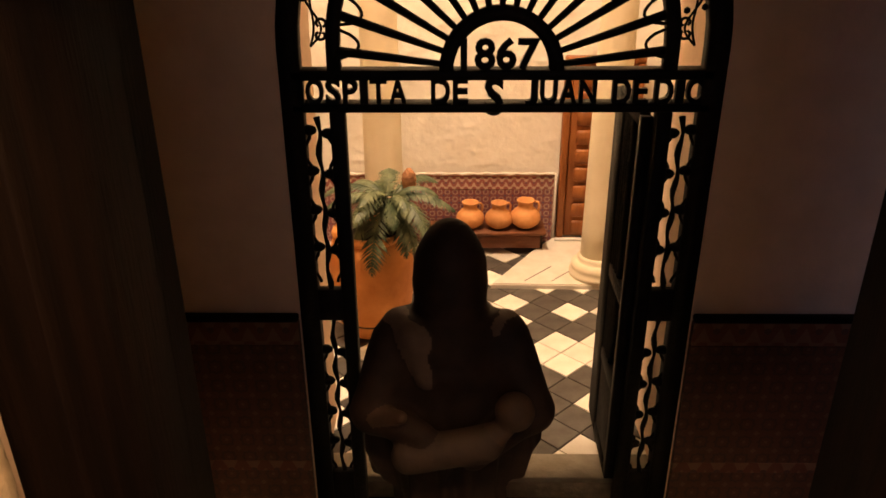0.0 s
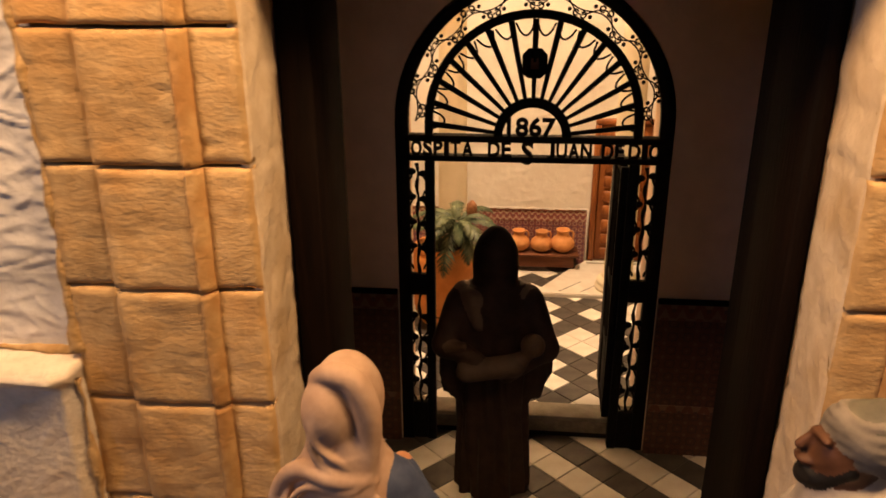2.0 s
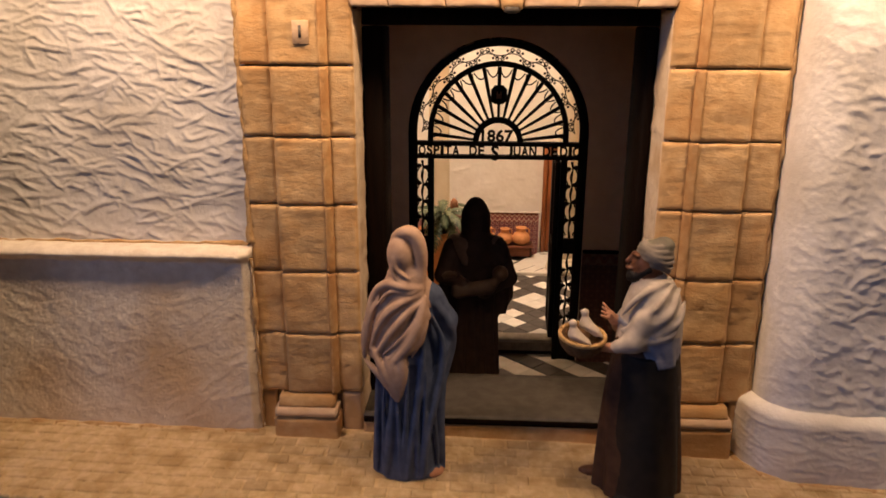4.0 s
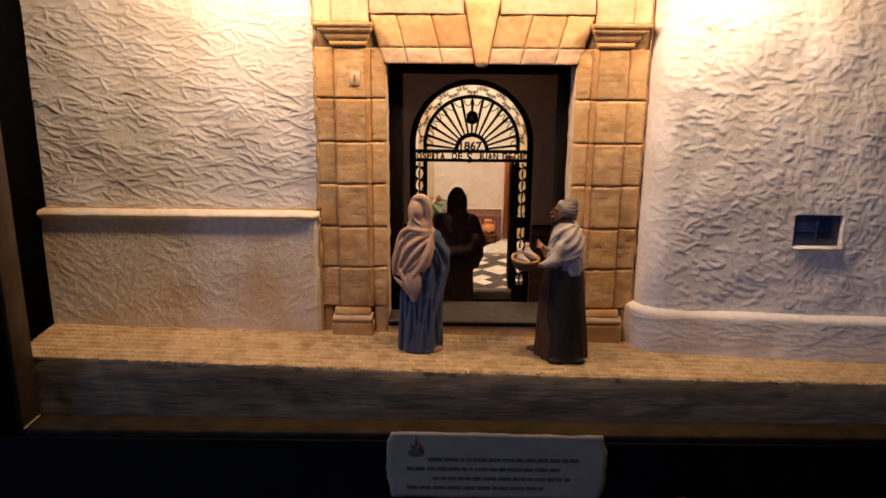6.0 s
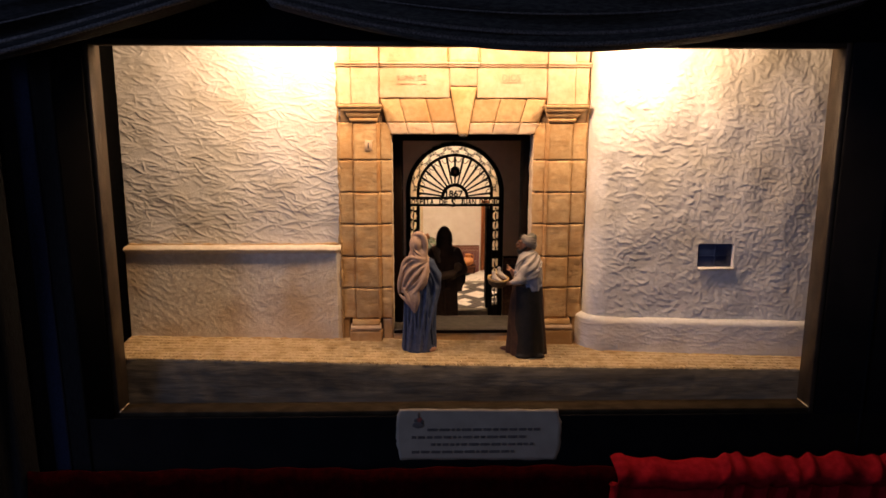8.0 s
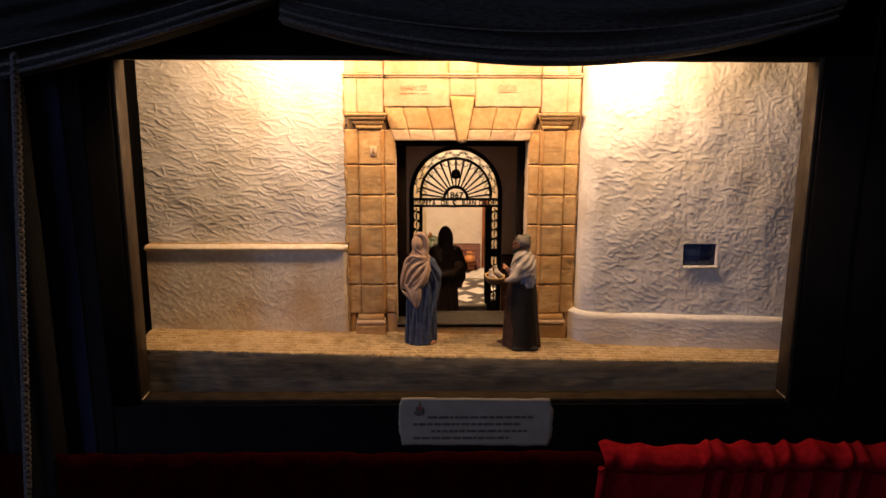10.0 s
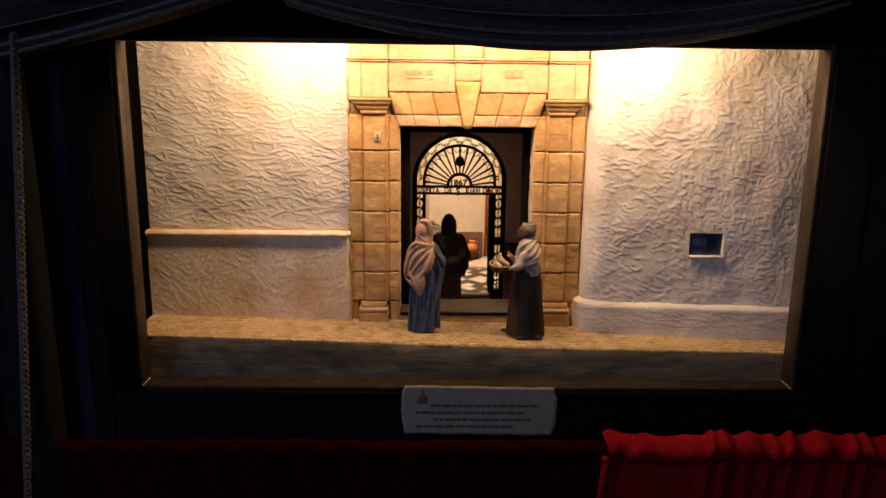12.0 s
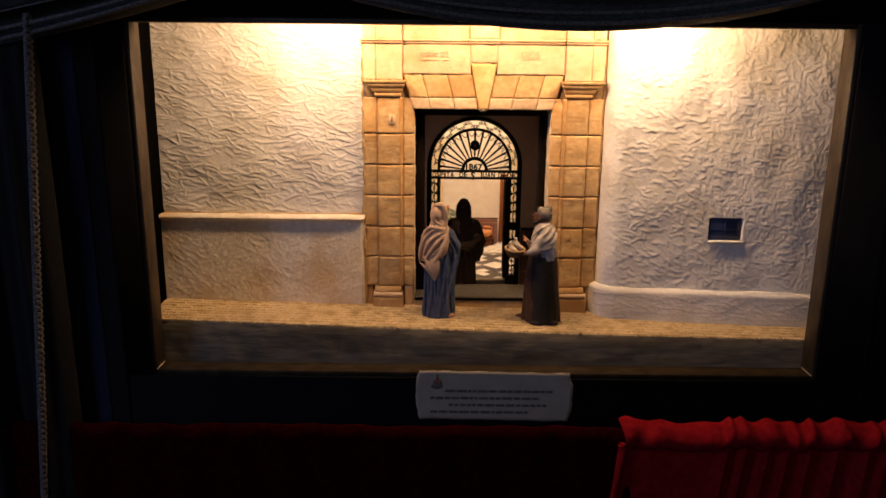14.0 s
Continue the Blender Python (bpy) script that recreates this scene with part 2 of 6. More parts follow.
SILL_STONE = material("beige_sill_stone", (0.27, 0.235, 0.18), (0.37, 0.325, 0.255), 120, 0.7, 0.3, 300)
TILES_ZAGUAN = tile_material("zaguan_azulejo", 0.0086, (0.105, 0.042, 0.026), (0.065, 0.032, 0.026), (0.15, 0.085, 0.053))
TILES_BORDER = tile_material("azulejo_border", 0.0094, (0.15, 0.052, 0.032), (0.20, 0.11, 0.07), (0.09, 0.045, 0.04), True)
TILES_PATIO = tile_material("patio_azulejo", 0.0056, (0.24, 0.075, 0.070), (0.42, 0.29, 0.24), (0.10, 0.07, 0.14))
TILES_PATIO_BORDER = tile_material("patio_border", 0.0058, (0.28, 0.085, 0.070), (0.52, 0.38, 0.29), (0.17, 0.06, 0.08), True)

# ---- helpers for meshes ----


def finish(name, bm, mat, parent=None, label="", smooth=True):
    me = bpy.data.meshes.new(name)
    bm.normal_update()
    bm.to_mesh(me)
    bm.free()
    if smooth:
        me.shade_smooth()
    for m in mat if isinstance(mat, (list, tuple)) else [mat]:
        me.materials.append(m)
    ob = new(name, me)
    ob.parent = parent
    if label:
        ob["label"] = label
    return ob


def part(name, bm, mat, parent, label="", smooth=True):
    return finish(name, bm, mat, parent, label, smooth)


def thing(name, label, category, group="", kind="", place=(0, 0, 0)):
    ob = new(name)
    ob.empty_display_size = 0.01
    ob.location = place
    return tagged(ob, label, category, group, kind)


def box(x0, x1, y0, y1, z0, z1, bevel=0.0, bm=None, seg=1):
    """A box, with its edges rounded where bevel is given."""
    own = bmesh.new()
    bmesh.ops.create_cube(own, size=1)
    for v in own.verts:
        v.co = Vector(((x0 + x1) / 2 + v.co.x * (x1 - x0), (y0 + y1) / 2 + v.co.y * (y1 - y0), (z0 + z1) / 2 + v.co.z * (z1 - z0)))
    if bevel:
        bmesh.ops.bevel(own, geom=own.edges[:], offset=bevel, segments=seg, affect="EDGES", profile=0.5)
    return join(bm, own)


def join(bm, own):
    if bm is None:
        return own
    me = bpy.data.meshes.new("tmp")
    own.to_mesh(me)
    own.free()
    bm.from_mesh(me)
    bpy.data.meshes.remove(me)
    return bm


def sheet(front, back, nu, nv, bm=None):
    """A solid between two surfaces front(u, v) and back(u, v), u and v from 0 to 1."""
    own = bmesh.new()
    grids = []
    for f, (a, b) in ((front, (nu, nv)), (back, (nu, nv))):
        grids.append([[own.verts.new(f(i / a, j / b)) for j in range(b + 1)] for i in range(a + 1)])
    F, B = grids
    for i in range(nu):
        for j in range(nv):
            own.faces.new((F[i][j], F[i + 1][j], F[i + 1][j + 1], F[i][j + 1]))
            own.faces.new((B[i][j], B[i][j + 1], B[i + 1][j + 1], B[i + 1][j]))
    for i in range(nu):
        own.faces.new((F[i][0], B[i][0], B[i + 1][0], F[i + 1][0]))
        own.faces.new((F[i][nv], F[i + 1][nv], B[i + 1][nv], B[i][nv]))
    for j in range(nv):
        own.faces.new((F[0][j], F[0][j + 1], B[0][j + 1], B[0][j]))
        own.faces.new((F[nu][j], B[nu][j], B[nu][j + 1], F[nu][j + 1]))
    bmesh.ops.recalc_face_normals(own, faces=own.faces[:])
    return join(bm, own)


def lathe(profile, seg=32, centre=(0, 0, 0), bm=None, close=True):
    """A turned solid from (radius, height) pairs."""
    own = bmesh.new()
    rings = []
    for r, z in profile:
        rings.append([own.verts.new((centre[0] + r * math.cos(2 * math.pi * k / seg), centre[1] + r * math.sin(2 * math.pi * k / seg), centre[2] + z)) for k in range(seg)])
    for a, b in zip(rings, rings[1:]):
        for k in range(seg):
            own.faces.new((a[k], a[(k + 1) % seg], b[(k + 1) % seg], b[k]))
    if close:
        own.faces.new(rings[0][::-1])
        own.faces.new(rings[-1])
    return join(bm, own)


def rod(points, r, sides=6, bm=None, closed=False):
    """A round bar along points; r may be one radius or one for each point."""
    own = bmesh.new()
    pts = [Vector(p) for p in points]
    n = len(pts)
    rings = []
    for i, p in enumerate(pts):
        a = pts[(i - 1) % n] if closed or i > 0 else p
        b = pts[(i + 1) % n] if closed or i < n - 1 else p
        d = (b - a).normalized()
        ref = Vector((0, 1, 0)) if abs(d.y) < 0.9 else Vector((1, 0, 0))
        s = d.cross(ref).normalized()
        t = s.cross(d)
        rr = r[i] if isinstance(r, (list, tuple)) else r
        rings.append([own.verts.new(p + (s * math.cos(2 * math.pi * k / sides) + t * math.sin(2 * math.pi * k / sides)) * rr) for k in range(sides)])
    for i in range(n if closed else n - 1):
        a, b = rings[i], rings[(i + 1) % n]
        for k in range(sides):
            own.faces.new((a[k], a[(k + 1) % sides], b[(k + 1) % sides], b[k]))
    if not closed:
        own.faces.new(rings[0][::-1])
        own.faces.new(rings[-1])
    bmesh.ops.recalc_face_normals(own, faces=own.faces[:])
    return join(bm, own)


def flat_bar(points, wide, deep, bm=None, y=None):
    """A bar of square section that follows points in the x, z plane (y given by each point)."""
    own = bmesh.new()
    pts = [Vector(p) for p in points]
    rows = []
    for i, p in enumerate(pts):
        a, b = pts[max(i - 1, 0)], pts[min(i + 1, len(pts) - 1)]
        d = b - a
        s = Vector((d.z, 0, -d.x)).normalized() * wide / 2
        e = Vector((0, deep / 2, 0))
        rows.append([own.verts.new(p + s - e), own.verts.new(p + s + e), own.verts.new(p - s + e), own.verts.new(p - s - e)])
    for a, b in zip(rows, rows[1:]):
        for k in range(4):
            own.faces.new((a[k], a[(k + 1) % 4], b[(k + 1) % 4], b[k]))
    own.faces.new(rows[0][::-1])
    own.faces.new(rows[-1])
    bmesh.ops.recalc_face_normals(own, faces=own.faces[:])
    return join(bm, own)


def words(text, x0, x1, z0, z1, y, deep, bold=0.03):
    """Built-in lettering that fills the given box on a plane that faces -y."""
    cu = bpy.data.curves.new("t", "FONT")
    cu.body, cu.extrude, cu.resolution_u = text, 0.5, 3
    cu.offset = bold
    ob = new("t", cu)
    me = bpy.data.meshes.new_from_object(ob.evaluated_get(bpy.context.evaluated_depsgraph_get()))
    bpy.data.objects.remove(ob)
    bpy.data.curves.remove(cu)
    own = bmesh.new()
    own.from_mesh(me)
    bpy.data.meshes.remove(me)
    xs, ys = [v.co.x for v in own.verts], [v.co.y for v in own.verts]
    for v in own.verts:
        u = (v.co.x - min(xs)) / (max(xs) - min(xs))
        w = (v.co.y - min(ys)) / (max(ys) - min(ys))
        v.co = Vector((x0 + u * (x1 - x0), y - v.co.z * deep, z0 + w * (z1 - z0)))
    return own


def rough(x, z, k, seed=0.0):
    return noise.noise((x * k + seed, z * k - seed, seed * 1.7))


def stone_block(x0, x1, z0, z1, y_front, y_back, parent, mat, seed, soft=0.0009, name="stone_block", amp=0.0009):
    """A worn ashlar: a proud front with rounded, chipped arrises and tool marks."""
    nu, nv = max(5, int((x1 - x0) / 0.0016)), max(5, int((z1 - z0) / 0.0013))

    def front(u, v):
        x, z = x0 + u * (x1 - x0), z0 + v * (z1 - z0)
        edge = min(x - x0, x1 - x, z - z0, z1 - z)
        chip = 0.6 + 1.2 * abs(rough(x, z, 120, seed))
        drop = soft * max(0.0, 1 - edge / (0.0017 * chip)) ** 2
        y = y_front + drop + amp * rough(x, z, 70, seed) + amp * 0.55 * max(0.0, rough(x * 0.35, z * 1.6, 230, seed + 3)) + 0.0007 * max(0.0, rough(x, z, 260, seed + 13) - 0.40) * 3
        return (x + 0.0005 * rough(z, x, 150, seed), y, z + 0.0004 * rough(x, z, 160, seed + 9))

    return part(name, sheet(front, lambda u, v: (x0 + u * (x1 - x0), y_back, z0 + v * (z1 - z0)), nu, nv), mat, parent)

# ---- the facade ----


class Relief:
    """A height field of hand-laid plaster: every stroke leaves a ridge with one steep side."""

    def __init__(self, w, h, step, seed):
        self.w, self.h, self.rng = w, h, np.random.default_rng(seed)
        self.nu, self.nv = int(w / step), int(h / step)
        self.S, self.T = np.meshgrid(np.linspace(0, w, self.nu + 1), np.linspace(0, h, self.nv + 1), indexing="ij")
        self.H = np.zeros_like(self.S)

    def lay(self, count, length, width, turn, spread, height, first=0.0, last=1.0):
        r = self.rng
        for _ in range(count):
            cs, ct = r.uniform(first * self.w, last * self.w), r.uniform(0, self.h)
            a = math.radians(turn + r.normal(0, spread))
            L, W, A = r.uniform(0.5, 1.4) * length, r.uniform(0.6, 1.5) * width, r.uniform(0.4, 1.3) * height
            reach = L + 2 * W
            i0, i1 = np.searchsorted(self.S[:, 0], (cs - reach, cs + reach))
            j0, j1 = np.searchsorted(self.T[0], (ct - reach, ct + reach))
            ds, dt = self.S[i0:i1, j0:j1] - cs, self.T[i0:i1, j0:j1] - ct
            u, v = ds * math.cos(a) + dt * math.sin(a), dt * math.cos(a) - ds * math.sin(a)
            v = v + 0.12 * L * np.sin(u / L * r.uniform(1, 2.5) + r.uniform(0, 6))
            along = np.clip(1 - (u / L) ** 2, 0, 1) ** 0.7
            across = np.where(v < 0, np.exp(-(v / (0.28 * W)) ** 2), np.exp(-(v / W) ** 2))
            new_h = A * along * across
            part_h = self.H[i0:i1, j0:j1]
            self.H[i0:i1, j0:j1] = np.maximum(part_h * (1 - 0.25 * along * across), new_h) + 0.25 * np.minimum(part_h, new_h)
        return self

    def soften(self, times):
        """The damp brush that goes over it last."""
        for _ in range(times):
            P = np.pad(self.H, 1, mode="edge")
            self.H = (4 * self.H + 2 * (P[:-2, 1:-1] + P[2:, 1:-1] + P[1:-1, :-2] + P[1:-1, 2:]) + P[:-2, :-2] + P[2:, 2:] + P[:-2, 2:] + P[2:, :-2]) / 16
        return self

    def solid(self, place, back):
        """A mesh: place(s, t, height) for the front, back(s, t) for the rim behind it."""
        nu, nv = self.nu, self.nv
        verts = [place(self.S[i, j], self.T[i, j], self.H[i, j]) for i in range(nu + 1) for j in range(nv + 1)]
        at = lambda i, j: i * (nv + 1) + j
        faces = [(at(i, j), at(i + 1, j), at(i + 1, j + 1), at(i, j + 1)) for i in range(nu) for j in range(nv)]
        rim = [at(i, 0) for i in range(nu)] + [at(nu, j) for j in range(nv)] + [at(i, nv) for i in range(nu, 0, -1)] + [at(0, j) for j in range(nv, 0, -1)]
        first = len(verts)
        for q in rim:
            verts.append(back(self.S[q // (nv + 1), q % (nv + 1)], self.T[q // (nv + 1), q % (nv + 1)]))
        n = len(rim)
        for k in range(n):
            faces.append((rim[k], first + k, first + (k + 1) % n, rim[(k + 1) % n]))
        me = bpy.data.meshes.new("relief")
        me.from_pydata(verts, [], faces)
        own = bmesh.new()
        own.from_mesh(me)
        bpy.data.meshes.remove(me)
        return own


def slope(x):
    """The pavement falls a little along the street."""
    return 0.0025 - 0.022 * (x + 0.1)


left_relief = Relief(0.322, 0.302, 0.00092, 5)
left_relief.lay(750, 0.0150, 0.0019, -8, 18, 0.00095).lay(1500, 0.0085, 0.0014, -12, 26, 0.00085).lay(190, 0.0078, 0.0013, 40, 22, 0.00070).lay(700, 0.0040, 0.0010, -10, 40, 0.00050)
tagged(finish("wall_left", left_relief.solid(lambda s, t, h: (-0.47 + s + max(0, s - 0.305) * (0.20 * noise.noise((t * 110, 3, 1)) + 0.12 * noise.noise((t * 300, 3, 1))), 0.0065 - h - 0.0010 * noise.noise((s * 25, 1, t * 25)), 0.118 + t),
                                             lambda s, t: (-0.47 + s, 0.03, 0.118 + t)), PLASTER),
       "white facade wall in wrinkled trowelled plaster", "wall", kind="structure")


def low_left(x, z, h):
    """The low wall swells into a rounded ledge along its top."""
    top = max(0.0, (z - 0.1165) / 0.0075)
    y = -0.0065 - h * min(1.0, max(0.15, (0.116 - z) / 0.006)) - 0.0008 * noise.noise((x * 22, 5, z * 22))
    if z > 0.115:
        y -= 0.0062 * (1 - min(1.0, max(0.0, (0.1195 - z) / 0.004)))
    y += 0.012 * max(0.0, top - 0.55) ** 1.5 * 1.2
    y += 0.004 * max(0.0, (x + 0.1553) / 0.0048)
    return (x + (0.0011 * noise.noise((z * 150, 7, 2)) if x > -0.152 else 0), y, z + (0.0007 * rough(x, 0, 60, 3) if z > 0.11 else 0))


low_relief = Relief(0.3195, 0.144, 0.0010, 31)
low_relief.lay(420, 0.0110, 0.0014, -38, 14, 0.00050, 0.0, 0.75).lay(420, 0.0110, 0.0014, 36, 14, 0.00050, 0.35, 1.0).lay(700, 0.0060, 0.0011, -30, 35, 0.00042).lay(500, 0.0030, 0.0010, 10, 60, 0.00036)
low_relief.soften(1)
tagged(finish("plinth_left", low_relief.solid(lambda s, t, h: low_left(-0.47 + s, -0.02 + t, h), lambda s, t: (-0.47 + s, 0.02, -0.02 + t)), PLASTER_DIRTY),
       "whitewashed low wall with a rounded ledge along its top", "plinth", kind="structure")


def bend(s, out):
    """Plan of the wall beside the portal: it starts at the stone, turns round a soft corner and runs on along the street."""
    r = 0.026
    quarter = r * math.pi / 2
    if s < quarter:
        a = s / r
        return 0.1535 + r - (r + out) * math.cos(a), 0.002 - (r + out) * math.sin(a)
    d = s - quarter
    return 0.1535 + r + d, 0.002 - r - out - 0.010 * min(1.0, d / 0.25)


right_relief = Relief(0.345, 0.40, 0.00095, 19)
right_relief.lay(1100, 0.0062, 0.0019, -18, 24, 0.00100, 0.0, 0.75).lay(2600, 0.0040, 0.0012, -24, 34, 0.00090, 0.0, 0.90).lay(240, 0.0180, 0.0020, 82, 9, 0.00055, 0.45, 1.0)
right_relief.lay(900, 0.0080, 0.0012, 76, 18, 0.00060, 0.40, 1.0).lay(900, 0.0055, 0.0013, -32, 25, 0.00085, 0.45, 1.0).lay(2800, 0.0020, 0.0009, 0, 80, 0.00060)
right_relief.soften(1)


def right_face(s, t, h):
    z = 0.02 + t
    x, y = bend(s, 0.0)
    keep = min(1.0, max(0.25, s / 0.05))
    calm = min(1.0, max(0.1, math.hypot(x - 0.308, z - 0.116) / 0.05 - 0.3))
    x2, y2 = bend(s, h * keep + 0.0022 * noise.noise((s * 26, 2, t * 20)) * keep * calm)
    # a small square window is let into the plaster
    if 0.2875 < x < 0.3292 and 0.1012 < z < 0.1297:
        y2 = y + 0.0095
    return (x2, y2, z)


tagged(finish("wall_right", right_relief.solid(right_face, lambda s, t: (0.15 + s * 0.93, 0.03, 0.02 + t)), PLASTER),
       "white facade wall in dabbed plaster with a rounded corner", "wall", kind="structure")


def plinth_right_face(s, t, h):
    z = -0.03 + t
    top = max(0.0, (z - 0.029) / 0.009)
    x, y = bend(s, 0.0085 * (1 - top ** 4) + h + 0.0010 * noise.noise((s * 30, 3, z * 40)))
    return (x, y, z - 0.014 * s * t / 0.068)


plinth_relief = Relief(0.345, 0.068, 0.0010, 47)
plinth_relief.lay(420, 0.0090, 0.0013, -6, 16, 0.00045).lay(500, 0.0050, 0.0011, 8, 30, 0.00045).lay(400, 0.0025, 0.0010, 0, 60, 0.00035)
tagged(finish("plinth_right", plinth_relief.solid(plinth_right_face, lambda s, t: (0.152 + s * 0.93, 0.03, -0.03 + t)), PLASTER),
       "whitewashed plinth with a rounded top at the foot of the wall", "plinth", kind="structure")

niche = tagged(thing("window_1", "small square dark blue window let into the plaster", "window", kind="structure"), kind="structure")
part("pane", box(0.2878, 0.3290, -0.0270, -0.0225, 0.1016, 0.1294, 0.0004), GLASS_BLUE, niche)
part("bar", box(0.3075, 0.3092, -0.0278, -0.0271, 0.1024, 0.1288, 0.0003), GLASS_BLUE, niche)
part("bar", box(0.2882, 0.3288, -0.0276, -0.0271, 0.1142, 0.1155, 0.0002), GLASS_BLUE, niche)
part("sill", box(0.2880, 0.3305, -0.0342, -0.0272, 0.0988, 0.1014, 0.0010), PLASTER, niche)

# the stone portal, course by course
portal = thing("portal", "ochre sandstone portal with pilasters, capitals and a flat arch", "doorway", kind="structure")
part("core", box(-0.148, -0.0885, 0.0035, 0.0312, -0.01, 0.42, 0), MORTAR, portal)
part("core", box(0.0885, 0.1535, 0.0035, 0.0312, -0.01, 0.42, 0), MORTAR, portal)
part("core", box(-0.0885, 0.0885, 0.0010, 0.0312, 0.2605, 0.42, 0), STAIN, portal)
part("core", box(-0.149, 0.149, -0.0006, 0.0008, 0.3032, 0.42, 0), STAIN, portal)
LEVELS = [0.029, 0.069, 0.109, 0.150, 0.1895, 0.229, 0.2745]
GAP = 0.00055
for side in (-1, 1):
    for k, (z0, z1) in enumerate(zip(LEVELS, LEVELS[1:])):
        seed = 3.1 * k + 17 * side
        spans = [(0.0865, 0.1014, 0.0000, STONE), (0.1034, 0.1325, -0.0032, STONE), (0.1326, 0.1505, -0.0004, STONE)]
        for a, b, y, m in spans:
            x0, x1 = sorted((side * a, side * b))
            stone_block(x0, x1, z0 + GAP, z1 - GAP, y, 0.006, portal, m, seed + a * 50)
        # worn edge where the shaft steps back to the jamb
        x0, x1 = sorted((side * 0.1004, side * 0.1048))
        part("edge", sheet(lambda u, v: (x0 + u * (x1 - x0), -0.0004 - 0.0034 * math.sin((u if side > 0 else 1 - u) * math.pi / 2) ** 0.7 + 0.0006 * rough(u, v * 8, 9, seed), z0 + 0.0004 + v * (z1 - z0 - 0.0008)),
                           lambda u, v: (x0 + u * (x1 - x0), 0.006, z0 + 0.0004 + v * (z1 - z0 - 0.0008)), 6, 20), STONE_EDGE, portal)
    # jamb faces, one tall rough strip of pale stone
    x_in, x_out = side * 0.0860, side * 0.0895

    def reveal(u, v, x_in=x_in, side=side):
        y, z = 0.0025 + u * 0.0290, -0.004 + v * 0.263
        joint = min(abs(z - q) for q in LEVELS)
        return (x_in + side * (0.0010 * rough(y, z, 90, 4 * side) + 0.0005 * rough(y, z, 220, 5) + (0.0007 if joint < 0.0008 else 0)), y, z)

    part("reveal", sheet(reveal, lambda u, v, q=x_out: (q, 0.0025 + u * 0.0290, -0.004 + v * 0.263), 14, 110), REVEAL, portal)
    # base: block, torus, upper slab
    zc = -0.004 - 0.004 * (side > 0)
    a, b = sorted((side * 0.1000, side * 0.1405))
    stone_block(a, b, zc, 0.0155, -0.0110, 0.006, portal, STONE, 41 * side, name="base_block")
    part("base_torus", sheet(lambda u, v, a=a, b=b: (a + 0.001 + u * (b - a - 0.002), -0.0092 - 0.0024 * math.sin(v * math.pi) + 0.0003 * rough(u, v, 9, a), 0.0160 + v * 0.0062),
                             lambda u, v, a=a, b=b: (a + 0.001 + u * (b - a - 0.002), 0.006, 0.0160 + v * 0.0062), 20, 8), STONE_PALE, portal)
    part("base_fillet", sheet(lambda u, v, a=a, b=b: (a + 0.003 + u * (b - a - 0.006), -0.0085 + 0.003 * v * v + 0.0003 * rough(u, v, 8, b), 0.0226 + v * 0.0062),
                              lambda u, v, a=a, b=b: (a + 0.003 + u * (b - a - 0.006), 0.006, 0.0226 + v * 0.0062), 20, 6), STONE, portal)
    stone_block(*sorted((side * 0.0870, side * 0.0995)), zc, 0.0285, 0.001, 0.006, portal, STONE_PALE, 7 * side, name="base_block")
    stone_block(*sorted((side * 0.1412, side * 0.1505)), zc, 0.0285, 0.001, 0.006, portal, STONE, 8 * side, name="base_block")
    # capital: three stepped mouldings
    before = 0.0
    for z0, z1, grow, bulge in ((0.2745, 0.2795, 0.0012, 0.0010), (0.2795, 0.2855, 0.0048, 0.0), (0.2855, 0.2905, 0.0090, 0.0), (0.2905, 0.2955, 0.0112, 0.0006)):
        def profile(u, v):
            g = before + (grow - before) * math.sin(v * math.pi / 2) ** 0.8
            a, b = sorted((side * (0.1035 - g * 0.6), side * (0.1345 + g * 1.3)))
            return a + u * (b - a), -0.0044 - g * 0.80 - bulge * math.sin(v * math.pi) + 0.0004 * rough(u * 5, v, 6, z0), z0 + v * (z1 - z0)
        part("capital_moulding", sheet(profile, lambda u, v: (profile(u, v)[0], 0.006, z0 + v * (z1 - z0)), 24, 6), STONE, portal)
        before = grow
    # the pilaster goes on above the capital
    for z0, z1, seed in ((0.2957, 0.3393, 51), (0.3452, 0.415, 53)):
        stone_block(*sorted((side * 0.1012, side * 0.1335)), z0, z1, -0.0038, 0.006, portal, STONE_PALE, seed * side, amp=0.0006, soft=0.0004)
        stone_block(*sorted((side * 0.1336, side * 0.1500)), z0, z1, -0.0020, 0.006, portal, STONE_PALE, (seed + 1) * side, amp=0.0006, soft=0.0004)

# flat arch: wedge stones and keystone
def wedge(xa0, xa1, xb0, xb1, z0, z1, y, mat, seed, name="voussoir"):
    n = 14

    def front(u, v):
        a, b = xa0 + v * (xb0 - xa0), xa1 + v * (xb1 - xa1)
        x, z = a + u * (b - a), z0 + v * (z1 - z0)
        e = min(u * (b - a), (1 - u) * (b - a), z - z0, z1 - z)
        return (x, y + 0.0006 * max(0, 1 - e / 0.0018) ** 2 + 0.0009 * rough(x, z, 80, seed) + 0.0006 * rough(x, z, 190, seed), z)

    def back(u, v):
        a, b = xa0 + v * (xb0 - xa0), xa1 + v * (xb1 - xa1)
        return (a + u * (b - a), 0.006, z0 + v * (z1 - z0))

    part(name, sheet(front, back, n, n), mat, portal)


